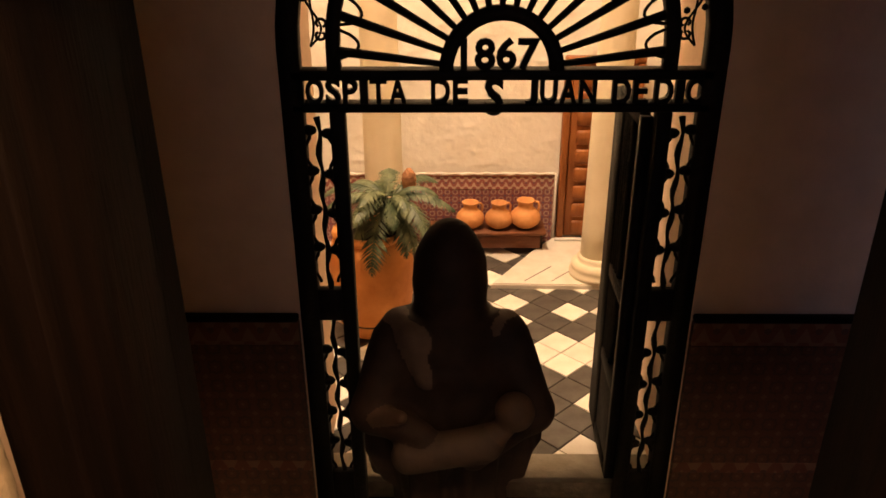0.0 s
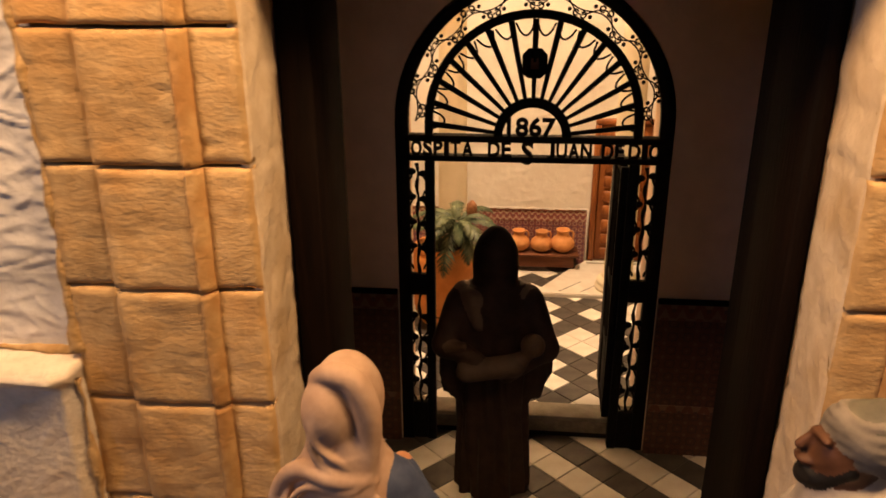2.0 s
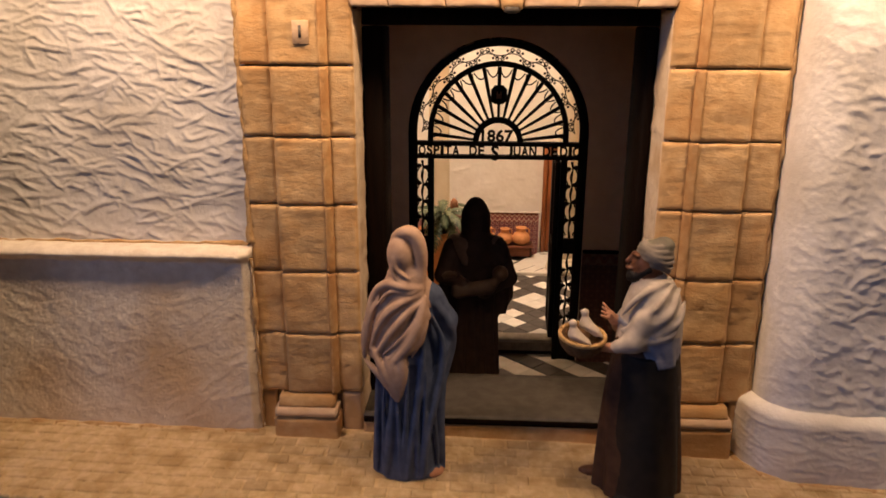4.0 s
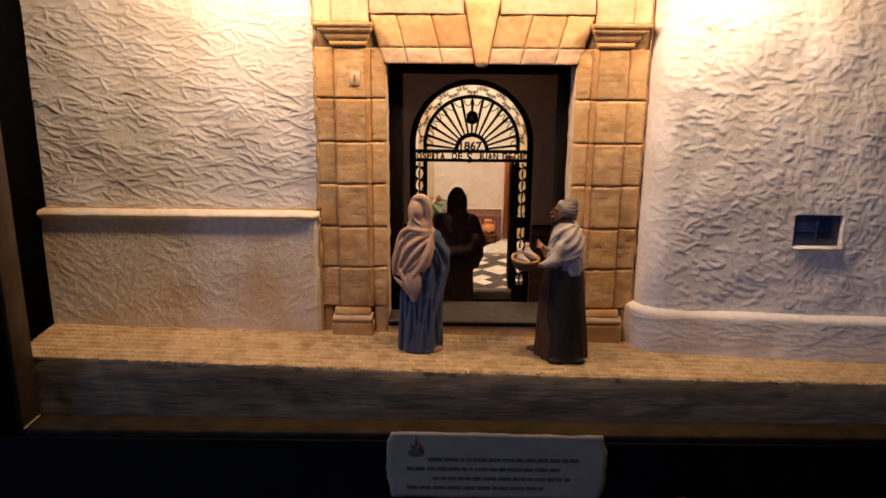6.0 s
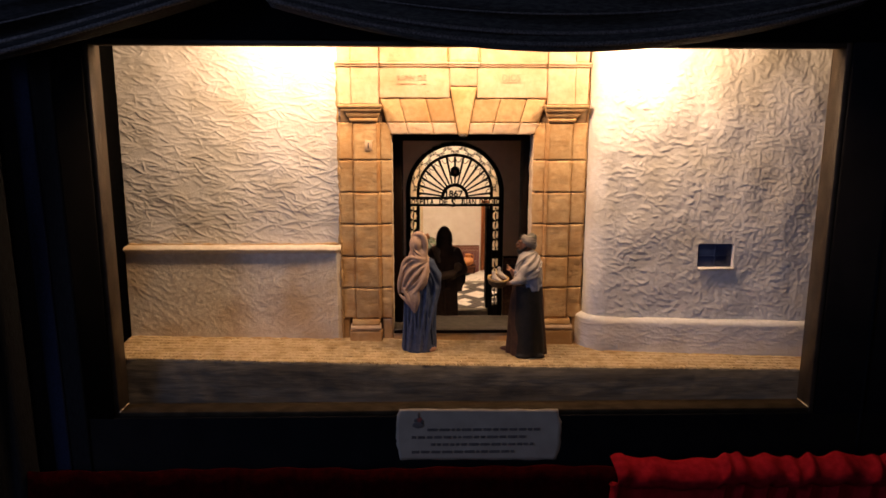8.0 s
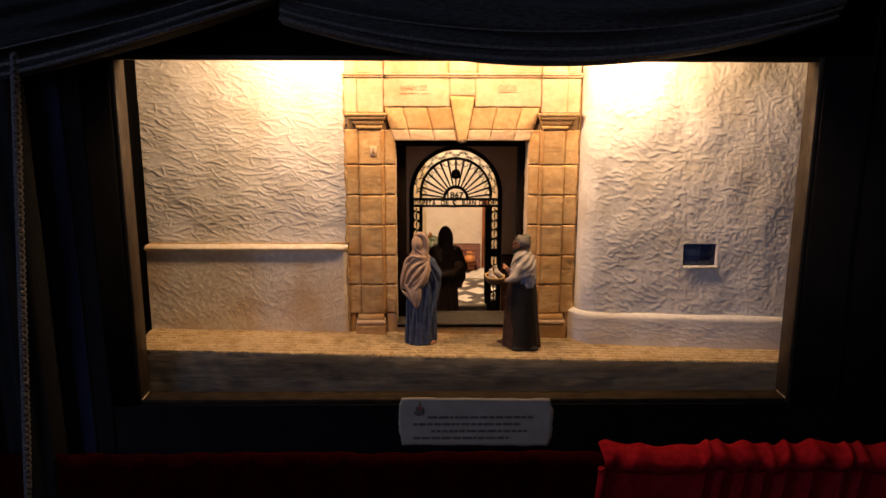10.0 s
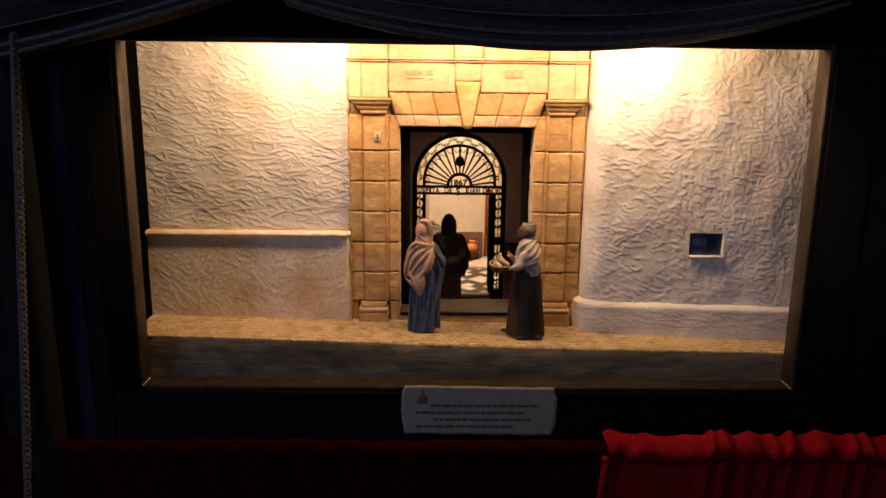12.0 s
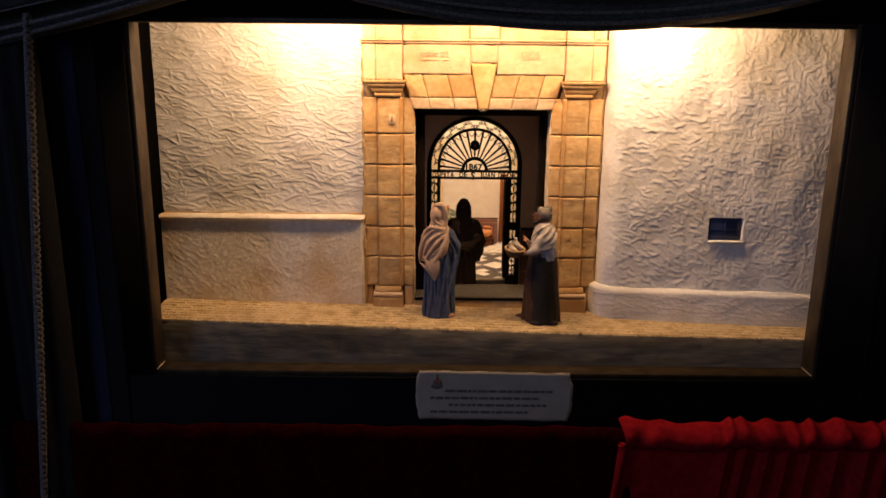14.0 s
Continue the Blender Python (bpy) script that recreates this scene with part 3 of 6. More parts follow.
g = 0.0003
low = [-0.0865, -0.0660, -0.0350, -0.0062]
middle = [-0.0925, -0.0692, -0.0382, -0.0085]
high = [-0.1010, -0.0768, -0.0458, -0.0148]
for k in range(3):
    for s in (-1, 1):
        for a, b, z0, z1, m, y in ((low, middle, 0.2602, 0.2738, STONE_PALE, -0.0010), (middle, high, 0.2742, 0.3030, STONE, -0.0005)):
            a0, a1, b0, b1 = a[k] + g, a[k + 1] - g, b[k] + g, b[k + 1] - g
            if s > 0:
                a0, a1, b0, b1 = -a1, -a0, -b1, -b0
            wedge(a0, a1, b0, b1, z0, z1, y, m, 3 * k + s + z0 * 40)
wedge(-0.0052, 0.0052, -0.0160, 0.0160, 0.2588, 0.3166, -0.0030, STONE, 77, "keystone")
wedge(-0.0163, 0.0163, -0.0168, 0.0168, 0.3166, 0.3394, -0.0034, STONE_PALE, 78, "keystone")
wedge(-0.0172, 0.0172, -0.0195, 0.0195, 0.3449, 0.4150, -0.0036, STONE_PALE, 79, "keystone")
own = lathe([(0.0022, 0), (0.0042, 0.0008), (0.0046, 0.0022), (0.0036, 0.0036)], 14, (0.0, -0.0010, 0.2568))
part("boss", own, SLAB, portal, "small dark boss under the keystone")
for s in (-1, 1):
    stone_block(*sorted((s * 0.0165, s * 0.1011)), 0.3031, 0.3394, -0.0018, 0.006, portal, STONE_PALE, 80 + s, name="frieze_block", amp=0.0006, soft=0.0003)
    stone_block(*sorted((s * 0.0200, s * 0.1008)), 0.3449, 0.4150, -0.0018, 0.006, portal, STONE_PALE, 90 + s, name="frieze_block", amp=0.0006, soft=0.0003)
# the cornice steps forward over the pilasters and the keystone
for a, b, more in ((-0.1515, -0.1340, 0.0), (-0.1338, -0.1008, 0.0024), (-0.1006, -0.0188, 0.0), (-0.0186, 0.0186, 0.0016), (0.0188, 0.1006, 0.0), (0.1008, 0.1338, 0.0024), (0.1340, 0.1525, 0.0)):
    for z0, z1, out in ((0.3394, 0.3420, 0.0036), (0.3420, 0.3450, 0.0058)):
        part("cornice", sheet(lambda u, v, o=out + more: (a + u * (b - a), -o - 0.0010 * math.sin(v * math.pi) + 0.0004 * rough(u * 8 + a * 100, v, 3, o), z0 + v * (z1 - z0)),
                              lambda u, v: (a + u * (b - a), 0.006, z0 + v * (z1 - z0)), 30, 4), STONE_PALE, portal)
for text, x0, x1, z0, z1 in (("JUAN DE", -0.0800, -0.0440, 0.3215, 0.3300), ("DIOS", 0.0465, 0.0680, 0.3230, 0.3310)):
    part("lettering", words(text, x0, x1, z0, z1, -0.0024, 0.0004, -0.012), LETTER_RED, portal, "faded red carved lettering", smooth=False)
for x0, x1, z0, z1 in ((-0.0800, -0.0570, 0.3196, 0.3200), (-0.0520, -0.0440, 0.3196, 0.3200), (0.0465, 0.0680, 0.3214, 0.3218)):
    part("underline", box(x0, x1, -0.0027, -0.0020, z0, z1), LETTER_RED, portal, smooth=False)
for k in range(6):
    x = -0.0780 + 0.0064 * k
    part("lettering", box(x, x + 0.0044, -0.0027, -0.0020, 0.3610, 0.3685), LETTER_RED, portal, smooth=False)
plate = tagged(finish("wall_plaque", box(-0.1185, -0.1095, -0.0039, -0.0020, 0.2405, 0.2530, 0.0002), STONE_PALE),
               "small pale plaque on the stone pilaster", "plaque")
part("mark", box(-0.1150, -0.1136, -0.0043, -0.0037, 0.2440, 0.2505, 0), INK, plate)

# ---- the step, the pavement, the kerb ----
step = tagged(finish("threshold", sheet(
    lambda u, v: (-0.0858 + u * 0.1716, -0.0015 + 0.062 * v + (0.0006 * rough(u, v, 20, 2) if v in (0, 1) else 0), 0.0145 + 0.0003 * rough(u * 3, v, 9, 1)),
    lambda u, v: (-0.0858 + u * 0.1716, -0.0015 + 0.062 * v, 0.0100), 40, 12), SLAB), "worn grey stone slab across the doorway", "doorstep", kind="structure")
tagged(finish("step_riser", box(-0.0860, 0.0860, 0.006, 0.060, -0.034, 0.0094, 0.0008), BROWN_CLOTH), "brown riser under the doorstep", "step", kind="structure")
part("nosing", box(-0.0855, 0.0855, -0.0024, -0.0016, 0.0098, 0.0140, 0.0003), DOOR_DARK, step, "blackened front edge")
tagged(finish("step_riser", sheet(lambda u, v: (-0.0858 + u * 0.1716, -0.0012 + 0.0006 * rough(u * 30, v * 3, 1.2, 4), -0.006 + v * 0.0152),
                                  lambda u, v: (-0.0858 + u * 0.1716, 0.0058, -0.006 + v * 0.0152), 60, 8), STONE), "ochre riser under the doorstep", "step", kind="structure")

def kerb_y(x):
    return -0.0845 - 0.004 * math.sin(x * 5 + 1.2)


def pave_z(x, y):
    return slope(x) + 0.055 * (y + 0.02) * 0.6


tagged(finish("kerb", sheet(
    lambda u, v: (-0.47 + u * 0.94, kerb_y(-0.47 + u * 0.94) - 0.0010 * rough(u * 30, v * 1.5, 1.5, 3) - 0.0005 * rough(u * 90, v * 4, 1.5, 7) + 0.004 * max(0, v - 0.75) ** 2 * 8 - 0.0075 * (1 - v),
                  -0.060 + v * (pave_z(-0.47 + u * 0.94, -0.085) + 0.0588 + 0.0008 * rough(u * 140, 0, 1.3, 9))),
    lambda u, v: (-0.47 + u * 0.94, -0.078, -0.060 + v * (pave_z(-0.47 + u * 0.94, -0.085) + 0.0588 + 0.0008 * rough(u * 140, 0, 1.3, 9))), 220, 22), KERB),
    "rough grey kerb face below the pavement", "kerb", kind="structure")
pavement = tagged(finish("pavement", sheet(
    lambda u, v: (-0.47 + u * 0.94, (kerb_y(-0.47 + u * 0.94) + 0.0024 + 0.0014 * rough(u * 110, 0, 1.3, 21) + 0.0010 * rough(u * 400, 0, 1.3, 2)) * (1 - v) + 0.0235 * v, pave_z(-0.47 + u * 0.94, -0.0865 + v * 0.11) - 0.00075 + 0.0005 * rough(u * 50, v * 6, 1.3, 5)),
    lambda u, v: (-0.47 + u * 0.94, (kerb_y(-0.47 + u * 0.94) + 0.0024) * (1 - v) + 0.0235 * v, pave_z(-0.47 + u * 0.94, -0.0865 + v * 0.11) - 0.0030 - 0.02 * v), 260, 24), PAVE), "worn sandy brick pavement before the portal", "pavement", kind="structure")

# ---- the entrance passage ----
for s, tag in ((-1, "a"), (1, "b")):
    leaf = thing("door_" + ("1" if s < 0 else "2"), "dark brown wooden door leaf folded back against the jamb", "door", kind="structure")
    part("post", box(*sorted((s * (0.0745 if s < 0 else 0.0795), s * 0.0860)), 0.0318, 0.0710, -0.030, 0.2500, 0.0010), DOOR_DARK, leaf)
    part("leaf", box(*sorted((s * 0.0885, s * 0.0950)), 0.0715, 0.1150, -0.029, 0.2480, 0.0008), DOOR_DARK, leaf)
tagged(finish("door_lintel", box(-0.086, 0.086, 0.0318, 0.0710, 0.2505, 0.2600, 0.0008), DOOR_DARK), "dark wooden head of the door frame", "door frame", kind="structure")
tagged(finish("wall_entrance_front", box(-0.155, -0.0875, 0.0345, 0.0395, -0.05, 0.30), PLUM_WALL), "plastered inner face of the front wall", "wall", kind="structure")
tagged(finish("wall_entrance_front", box(0.0875, 0.155, 0.0345, 0.0395, -0.05, 0.30), PLUM_WALL), "plastered inner face of the front wall", "wall", kind="structure")
tagged(finish("ceiling_entrance", box(-0.16, 0.16, 0.0345, 0.187, 0.285, 0.292), PLUM_WALL), "plain plaster ceiling of the entrance passage", "ceiling", kind="structure")
for s in (-1, 1):
    tagged(finish("wall_entrance_side", box(*sorted((s * 0.150, s * 0.156)), 0.0395, 0.187, -0.05, 0.285), PLUM_WALL), "plain plastered side wall of the entrance passage", "wall", kind="structure")

# wall that holds the gate: plaster with an arched opening
CX, ZC, RO = -0.0015, 0.1665, 0.0725
YG = 0.187


def arch_wall(y0, y1, z_low, x_far):
    own = bmesh.new()
    inner = [(CX - RO, z_low)] + [(CX - RO * math.cos(math.pi * k / 28), ZC + RO * math.sin(math.pi * k / 28)) for k in range(29)] + [(CX + RO, z_low)]
    outer = [(-x_far, z_low)] + [(-x_far + 2 * x_far * k / 28, 0.29) for k in range(29)] + [(x_far, z_low)]
    rows = []
    for y in (y0, y1):
        rows.append(([own.verts.new((x, y, z)) for x, z in inner], [own.verts.new((x, y, z)) for x, z in outer]))
    for k in range(len(inner) - 1):
        own.faces.new((rows[0][0][k], rows[0][0][k + 1], rows[0][1][k + 1], rows[0][1][k]))
        own.faces.new((rows[1][0][k], rows[1][1][k], rows[1][1][k + 1], rows[1][0][k + 1]))
        own.faces.new((rows[0][0][k], rows[1][0][k], rows[1][0][k + 1], rows[0][0][k + 1]))
        own.faces.new((rows[0][1][k], rows[0][1][k + 1], rows[1][1][k + 1], rows[1][1][k]))
    bmesh.ops.recalc_face_normals(own, faces=own.faces[:])
    return own


tagged(finish("wall_arch", arch_wall(0.184, 0.244, -0.05, 0.1815), PLUM_WALL, smooth=False), "plastered wall with a round-arched opening", "wall", kind="structure")
for s in (-1, 1):
    a, b = sorted((CX + s * (RO + 0.0005), s * 0.1495))
    dado = thing("tile_dado", "dark red patterned glazed tile dado", "wall tiles", kind="structure")
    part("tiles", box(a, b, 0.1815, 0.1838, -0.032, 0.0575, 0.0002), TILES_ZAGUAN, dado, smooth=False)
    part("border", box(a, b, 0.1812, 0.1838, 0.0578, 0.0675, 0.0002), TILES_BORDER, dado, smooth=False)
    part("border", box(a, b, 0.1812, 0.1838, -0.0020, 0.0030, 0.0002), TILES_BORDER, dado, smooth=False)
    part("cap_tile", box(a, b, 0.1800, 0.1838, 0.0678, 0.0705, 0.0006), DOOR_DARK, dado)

# passage floor: stripes of slanting tiles that meet in chevrons
ZF = -0.031
tagged(finish("floor_entrance", box(-0.15, 0.15, 0.0605, 0.189, -0.045, ZF - 0.0012), GROUT), "black and white tiled floor of the entrance passage", "floor", kind="structure")
passage_floor = bpy.data.objects["floor_entrance"]


def prism_mesh(name, poly, h, mat, bevel=0.0):
    own = bmesh.new()
    top = [own.verts.new((x, y, h)) for x, y in poly]
    bot = [own.verts.new((x, y, 0)) for x, y in poly]
    own.faces.new(top)
    own.faces.new(bot[::-1])
    for k in range(len(poly)):
        own.faces.new((top[k - 1], bot[k - 1], bot[k], top[k]))
    bmesh.ops.recalc_face_normals(own, faces=own.faces[:])
    if bevel:
        edges = [e for e in own.edges if all(v.co.z > h / 2 for v in e.verts)]
        bmesh.ops.bevel(own, geom=edges, offset=bevel, segments=1, affect="EDGES")
    me = bpy.data.meshes.new(name)
    own.to_mesh(me)
    own.free()
    me.materials.append(mat)
    return me


def clip(poly, x0, x1, y0, y1):
    """The piece of a convex polygon inside a rectangle."""
    for axis, lim, keep in ((0, x0, 1), (0, x1, -1), (1, y0, 1), (1, y1, -1)):
        out = []
        for k in range(len(poly)):
            p, q = poly[k - 1], poly[k]
            ip, iq = (p[axis] - lim) * keep >= 0, (q[axis] - lim) * keep >= 0
            if ip != iq:
                t = (lim - p[axis]) / (q[axis] - p[axis])
                out.append((p[0] + t * (q[0] - p[0]), p[1] + t * (q[1] - p[1])))
            if iq:
                out.append(q)
        poly = out
        if len(poly) < 3:
            return []
    return poly


def lay_tiles(parent, x0, x1, y0, y1, z, side, ox, oy, white, squash=1.0, blocked=None):
    """Square tiles on their corners, each one an object; whole tiles share a mesh."""
    half = side / math.sqrt(2)
    whole = {}
    for i in range(-40, 41):
        for j in range(-40, 41):
            cx, cy = ox + (i - j) * half, oy + (i + j) * half * squash
            if not (x0 - half < cx < x1 + half and y0 - half < cy < y1 + half):
                continue
            if blocked and blocked(cx, cy):
                continue
            w = bool(white(i, j))
            h = half * 0.975
            poly = [(cx - h, cy), (cx, cy - h * squash), (cx + h, cy), (cx, cy + h * squash)]
            cut = clip(poly, x0, x1, y0, y1)
            if len(cut) < 3:
                continue
            mat = TILE_WHITE if w else TILE_BLACK
            if all(x0 <= p[0] <= x1 and y0 <= p[1] <= y1 for p in poly):
                if w not in whole:
                    whole[w] = prism_mesh("tile", [(p[0] - cx, p[1] - cy) for p in poly], 0.0022, mat, 0.0003)
                ob = new("tile", whole[w])
                spot = (cx, cy)
            else:
                spot = (cx, cy)
                ob = new("tile", prism_mesh("tile", [(p[0] - cx, p[1] - cy) for p in cut], 0.0022, mat))
            ob.matrix_world = pose(spot[0], spot[1], z - 0.0022 + 0.00025 * noise.noise((cx * 300, cy * 300, 1)), 0.6 * noise.noise((cx * 90, cy * 90, 4)), 0.6 * noise.noise((cx * 90, cy * 90, 8)), 0)
            ob.parent = parent


lay_tiles(passage_floor, -0.149, 0.149, 0.0610, 0.1965, ZF, 0.01874, 0.0055, 0.178, lambda i, j: max(i, j) % 2 == 0)

# sill under the gate
ZP = -0.0200
tagged(finish("gate_sill", box(CX - RO, CX + RO, 0.1968, 0.2130, -0.040, ZP + 0.0015, 0.0006), SILL_STONE), "pale grey stone sill under the iron gate", "sill", kind="structure")
tagged(finish("gate_sill_nose", box(CX - RO + 0.001, CX + RO - 0.001, 0.1940, 0.1966, -0.0310, -0.0276, 0.0006), IRON), "dark iron threshold bar", "sill", kind="structure")

# ---- the patio ----
def patio_white(i, j):
    """Single white tiles and stepped groups of white tiles alternate, row by row."""
    a, b = i - j, i + j
    if b % 8 in (3, 4, 5):
        a, b = a - 4, b - 4
    return (b % 8 == 0 and a % 8 in (0, 2, 4)) or (b % 8 in (1, 7) and a % 8 in (3, 5))


patio_floor = tagged(finish("floor_patio", box(-0.175, 0.175, 0.1945, 0.465, -0.045, ZP - 0.0012), GROUT), "checkered black and white marble floor of the patio", "floor", kind="structure")
lay_tiles(patio_floor, -0.1745, 0.1745, 0.2000, 0.4590, ZP, 0.0168, 0.0552, 0.3480, patio_white)
YB = 0.460
back_relief = Relief(0.36, 0.675, 0.0016, 13).lay(300, 0.0110, 0.0026, 3, 12, 0.00060).lay(500, 0.0055, 0.0014, -6, 25, 0.00055).lay(900, 0.0030, 0.0011, 0, 40, 0.00040)
tagged(finish("wall_patio_back", back_relief.solid(lambda s, t, h: (-0.18 + s, YB - h, -0.04 + t), lambda s, t: (-0.18 + s, YB + 0.01, -0.04 + t)), CREAM),
       "cream limewashed back wall of the patio", "wall", kind="structure")
for s in (-1, 1):
    tagged(finish("wall_patio_side", box(*sorted((s * 0.1750, s * 0.182)), 0.2445, 0.470, -0.045, 0.635), CREAM), "cream limewashed side wall of the patio", "wall", kind="structure")
tagged(finish("wall_patio_front", box(-0.18, 0.18, 0.2380, 0.2440, 0.2905, 0.635), CREAM), "cream limewashed wall over the gate", "wall", kind="structure")
tagged(finish("ceiling_patio", box(-0.18, 0.18, 0.238, 0.470, 0.6355, 0.641), CREAM), "plain cream ceiling over the patio", "ceiling", kind="structure")
dado = thing("tile_dado", "purple and red patterned tile dado with a light border", "wall tiles", kind="structure")
part("tiles", box(-0.1745, 0.0560, 0.4555, 0.4585, ZP, 0.0215, 0.0002), TILES_PATIO, dado, smooth=False)
part("border", box(-0.1745, 0.0560, 0.4552, 0.4585, 0.0217, 0.0312, 0.0002), TILES_PATIO_BORDER, dado, smooth=False)
part("cap_tile", box(-0.1745, 0.0560, 0.4544, 0.4585, 0.0314, 0.0326, 0.0004), BENCH, dado)
part("mortar_line", rod([(-0.1740 + 0.0023 * k, 0.4560 + 0.0004 * math.sin(k * 2.1), 0.0333 + 0.0003 * math.sin(k * 1.3)) for k in range(101)], [0.0009 + 0.0004 * math.sin(k * 0.9) for k in range(101)], 6), CREAM, dado)
part("edge_strip", box(0.0562, 0.0580, 0.4545, 0.4585, ZP, 0.0325, 0.0004), CREAM, dado)

own = bmesh.new()
poly = [(0.0075, 0.3790), (0.130, 0.3760), (0.130, 0.4555), (0.0565, 0.4555), (0.0400, 0.4330)]
top, bot = [own.verts.new((x, y, ZP + 0.0035)) for x, y in poly], [own.verts.new((x, y, ZP)) for x, y in poly]
own.faces.new(top), own.faces.new(bot[::-1])
for k in range(5):
    own.faces.new((top[k - 1], bot[k - 1], bot[k], top[k]))
bmesh.ops.recalc_face_normals(own, faces=own.faces[:])
bmesh.ops.bevel(own, geom=[e for e in own.edges if all(v.co.z > ZP + 0.002 for v in e.verts)], offset=0.0008, segments=2, affect="EDGES")
gallery = tagged(finish("gallery_floor", own, TILE_WHITE, smooth=False), "raised pale stone paving under the gallery column", "floor", kind="structure")
for k in range(5):
    part("joint", flat_bar([(0.030 + 0.018 * k, 0.383, 0), (0.030 + 0.018 * k + 0.03, 0.383, 0.0)], 0.0004, 0.0004), GROUT, gallery).matrix_basis = \
        Matrix.Translation((0.030 + 0.018 * k, 0.383, ZP + 0.0036)) @ pose(0, 0, 0, 0, 0, 48) @ Matrix.Translation((-0.030 - 0.018 * k, -0.383, 0))

# back door with raised panels
door = thing("door_3", "orange-brown panelled wooden door in the patio wall", "door", kind="structure")
part("frame", box(0.0590, 0.0640, 0.4520, 0.4590, ZP + 0.0036, 0.112, 0.0008), DOOR_WOOD, door)
part("frame", box(0.1080, 0.1130, 0.4520, 0.4590, ZP + 0.0036, 0.112, 0.0008), DOOR_WOOD, door)
part("frame", box(0.0590, 0.1130, 0.4520, 0.4590, 0.1122, 0.1170, 0.0008), DOOR_WOOD, door)
for c in range(2):
    x0 = 0.0645 + c * 0.0217
    leaf = part("leaf", box(x0, x0 + 0.0212, 0.4545, 0.4590, ZP + 0.0056, 0.1115, 0.0006), DOOR_WOOD, door)
    for r in range(9):
        z0 = -0.0125 + r * 0.0136
        part("panel", box(x0 + 0.0045, x0 + 0.0175, 0.4520, 0.4550, z0, z0 + 0.0105, 0.0014), DOOR_WOOD, leaf)
part("sill", box(0.0575, 0.1145, 0.4480, 0.4515, ZP + 0.0036, ZP + 0.0056, 0.0006), CREAM, door)


def mortar_bead(points, r, seed, label):
    """A rough line of ochre mortar pressed into a corner."""
    out = []
    for a, b in zip(points, points[1:]):
        a, b = Vector(a), Vector(b)
        n = max(2, int((b - a).length / 0.0022))
        out += [a.lerp(b, k / n) for k in range(n)]
    out.append(Vector(points[-1]))
    pts = [p + Vector((0.0010 * noise.noise(p * 190 + Vector((seed, 0, 0))), 0.0006 * noise.noise(p * 230 + Vector((0, seed, 0))), 0.0012 * noise.noise(p * 170 + Vector((0, 0, seed))))) for p in out]
    radii = [r * max(0.35, 0.9 + 1.1 * noise.noise(p * 75 + Vector((seed, seed, 0))) + 0.3 * noise.noise(p * 330)) for p in out]
    return tagged(finish("mortar_bead", rod(pts, radii, 7), STAIN), label, "mortar", kind="structure")


mortar_bead([(-0.440, -0.0082, slope(-0.44) - 0.0012), (-0.152, -0.0078, slope(-0.152) - 0.0008)], 0.0019, 1.0, "rough ochre mortar along the foot of the wall")
mortar_bead([(-0.1508, 0.0012, 0.126), (-0.1510, 0.0012, 0.30), (-0.1508, 0.0012, 0.345)], 0.0017, 5.0, "rough ochre mortar between plaster and stone")
mortar_bead([(-0.412, 0.0030, 0.1246), (-0.300, 0.0028, 0.1243), (-0.152, 0.0030, 0.1246)], 0.0013, 6.0, "rough ochre mortar along the top of the ledge")
mortar_bead([(-0.1500, -0.0035, 0.004), (-0.1502, -0.0035, 0.118)], 0.0013, 8.0, "rough ochre mortar between plaster and stone")
mortar_bead([(0.1535, -0.004, slope(0.15) - 0.002)] + [(bend(0.004 + 0.004 * k, 0.0102)[0], bend(0.004 + 0.004 * k, 0.0102)[1], slope(0.16) - 0.0015 - 0.00008 * k) for k in range(12)] + [(0.44, -0.0465, slope(0.44) - 0.0030)], 0.0019, 3.0, "rough ochre mortar along the foot of the plinth")
mortar_bead([(0.1515, 0.0020, 0.03), (0.1518, 0.0020, 0.345)], 0.0012, 2.0, "rough ochre mortar between plaster and stone")

# ---- the iron gate ----
gate = thing("iron_gate", "black wrought iron gate with a fanlight and lettering in an arch", "gate")
Y = YG
RI = 0.0545
outer = [(CX - 0.0690, Y, ZF), (CX - 0.0690, Y, ZC)] + [(CX - 0.0690 * math.cos(math.pi * k / 32), Y, ZC + 0.0712 * math.sin(math.pi * k / 32)) for k in range(1, 32)] + [(CX + 0.0690, Y, ZC), (CX + 0.0690, Y, ZF)]
part("outer_frame", flat_bar(outer, 0.0068, 0.006), IRON, gate)
ring = [(CX - RI, Y, 0.158), (CX - RI, Y, ZC)] + [(CX - RI * math.cos(math.pi * k / 28), Y, ZC + RI * math.sin(math.pi * k / 28)) for k in range(1, 28)] + [(CX + RI, Y, ZC), (CX + RI, Y, 0.158)]
part("inner_arch", flat_bar(ring, 0.0042, 0.005), IRON, gate)
half = [(CX - 0.0180 * math.cos(math.pi * k / 20), Y, 0.1585 + 0.0185 * math.sin(math.pi * k / 20)) for k in range(21)]
part("small_arch", flat_bar(half, 0.0046, 0.005), IRON, gate)
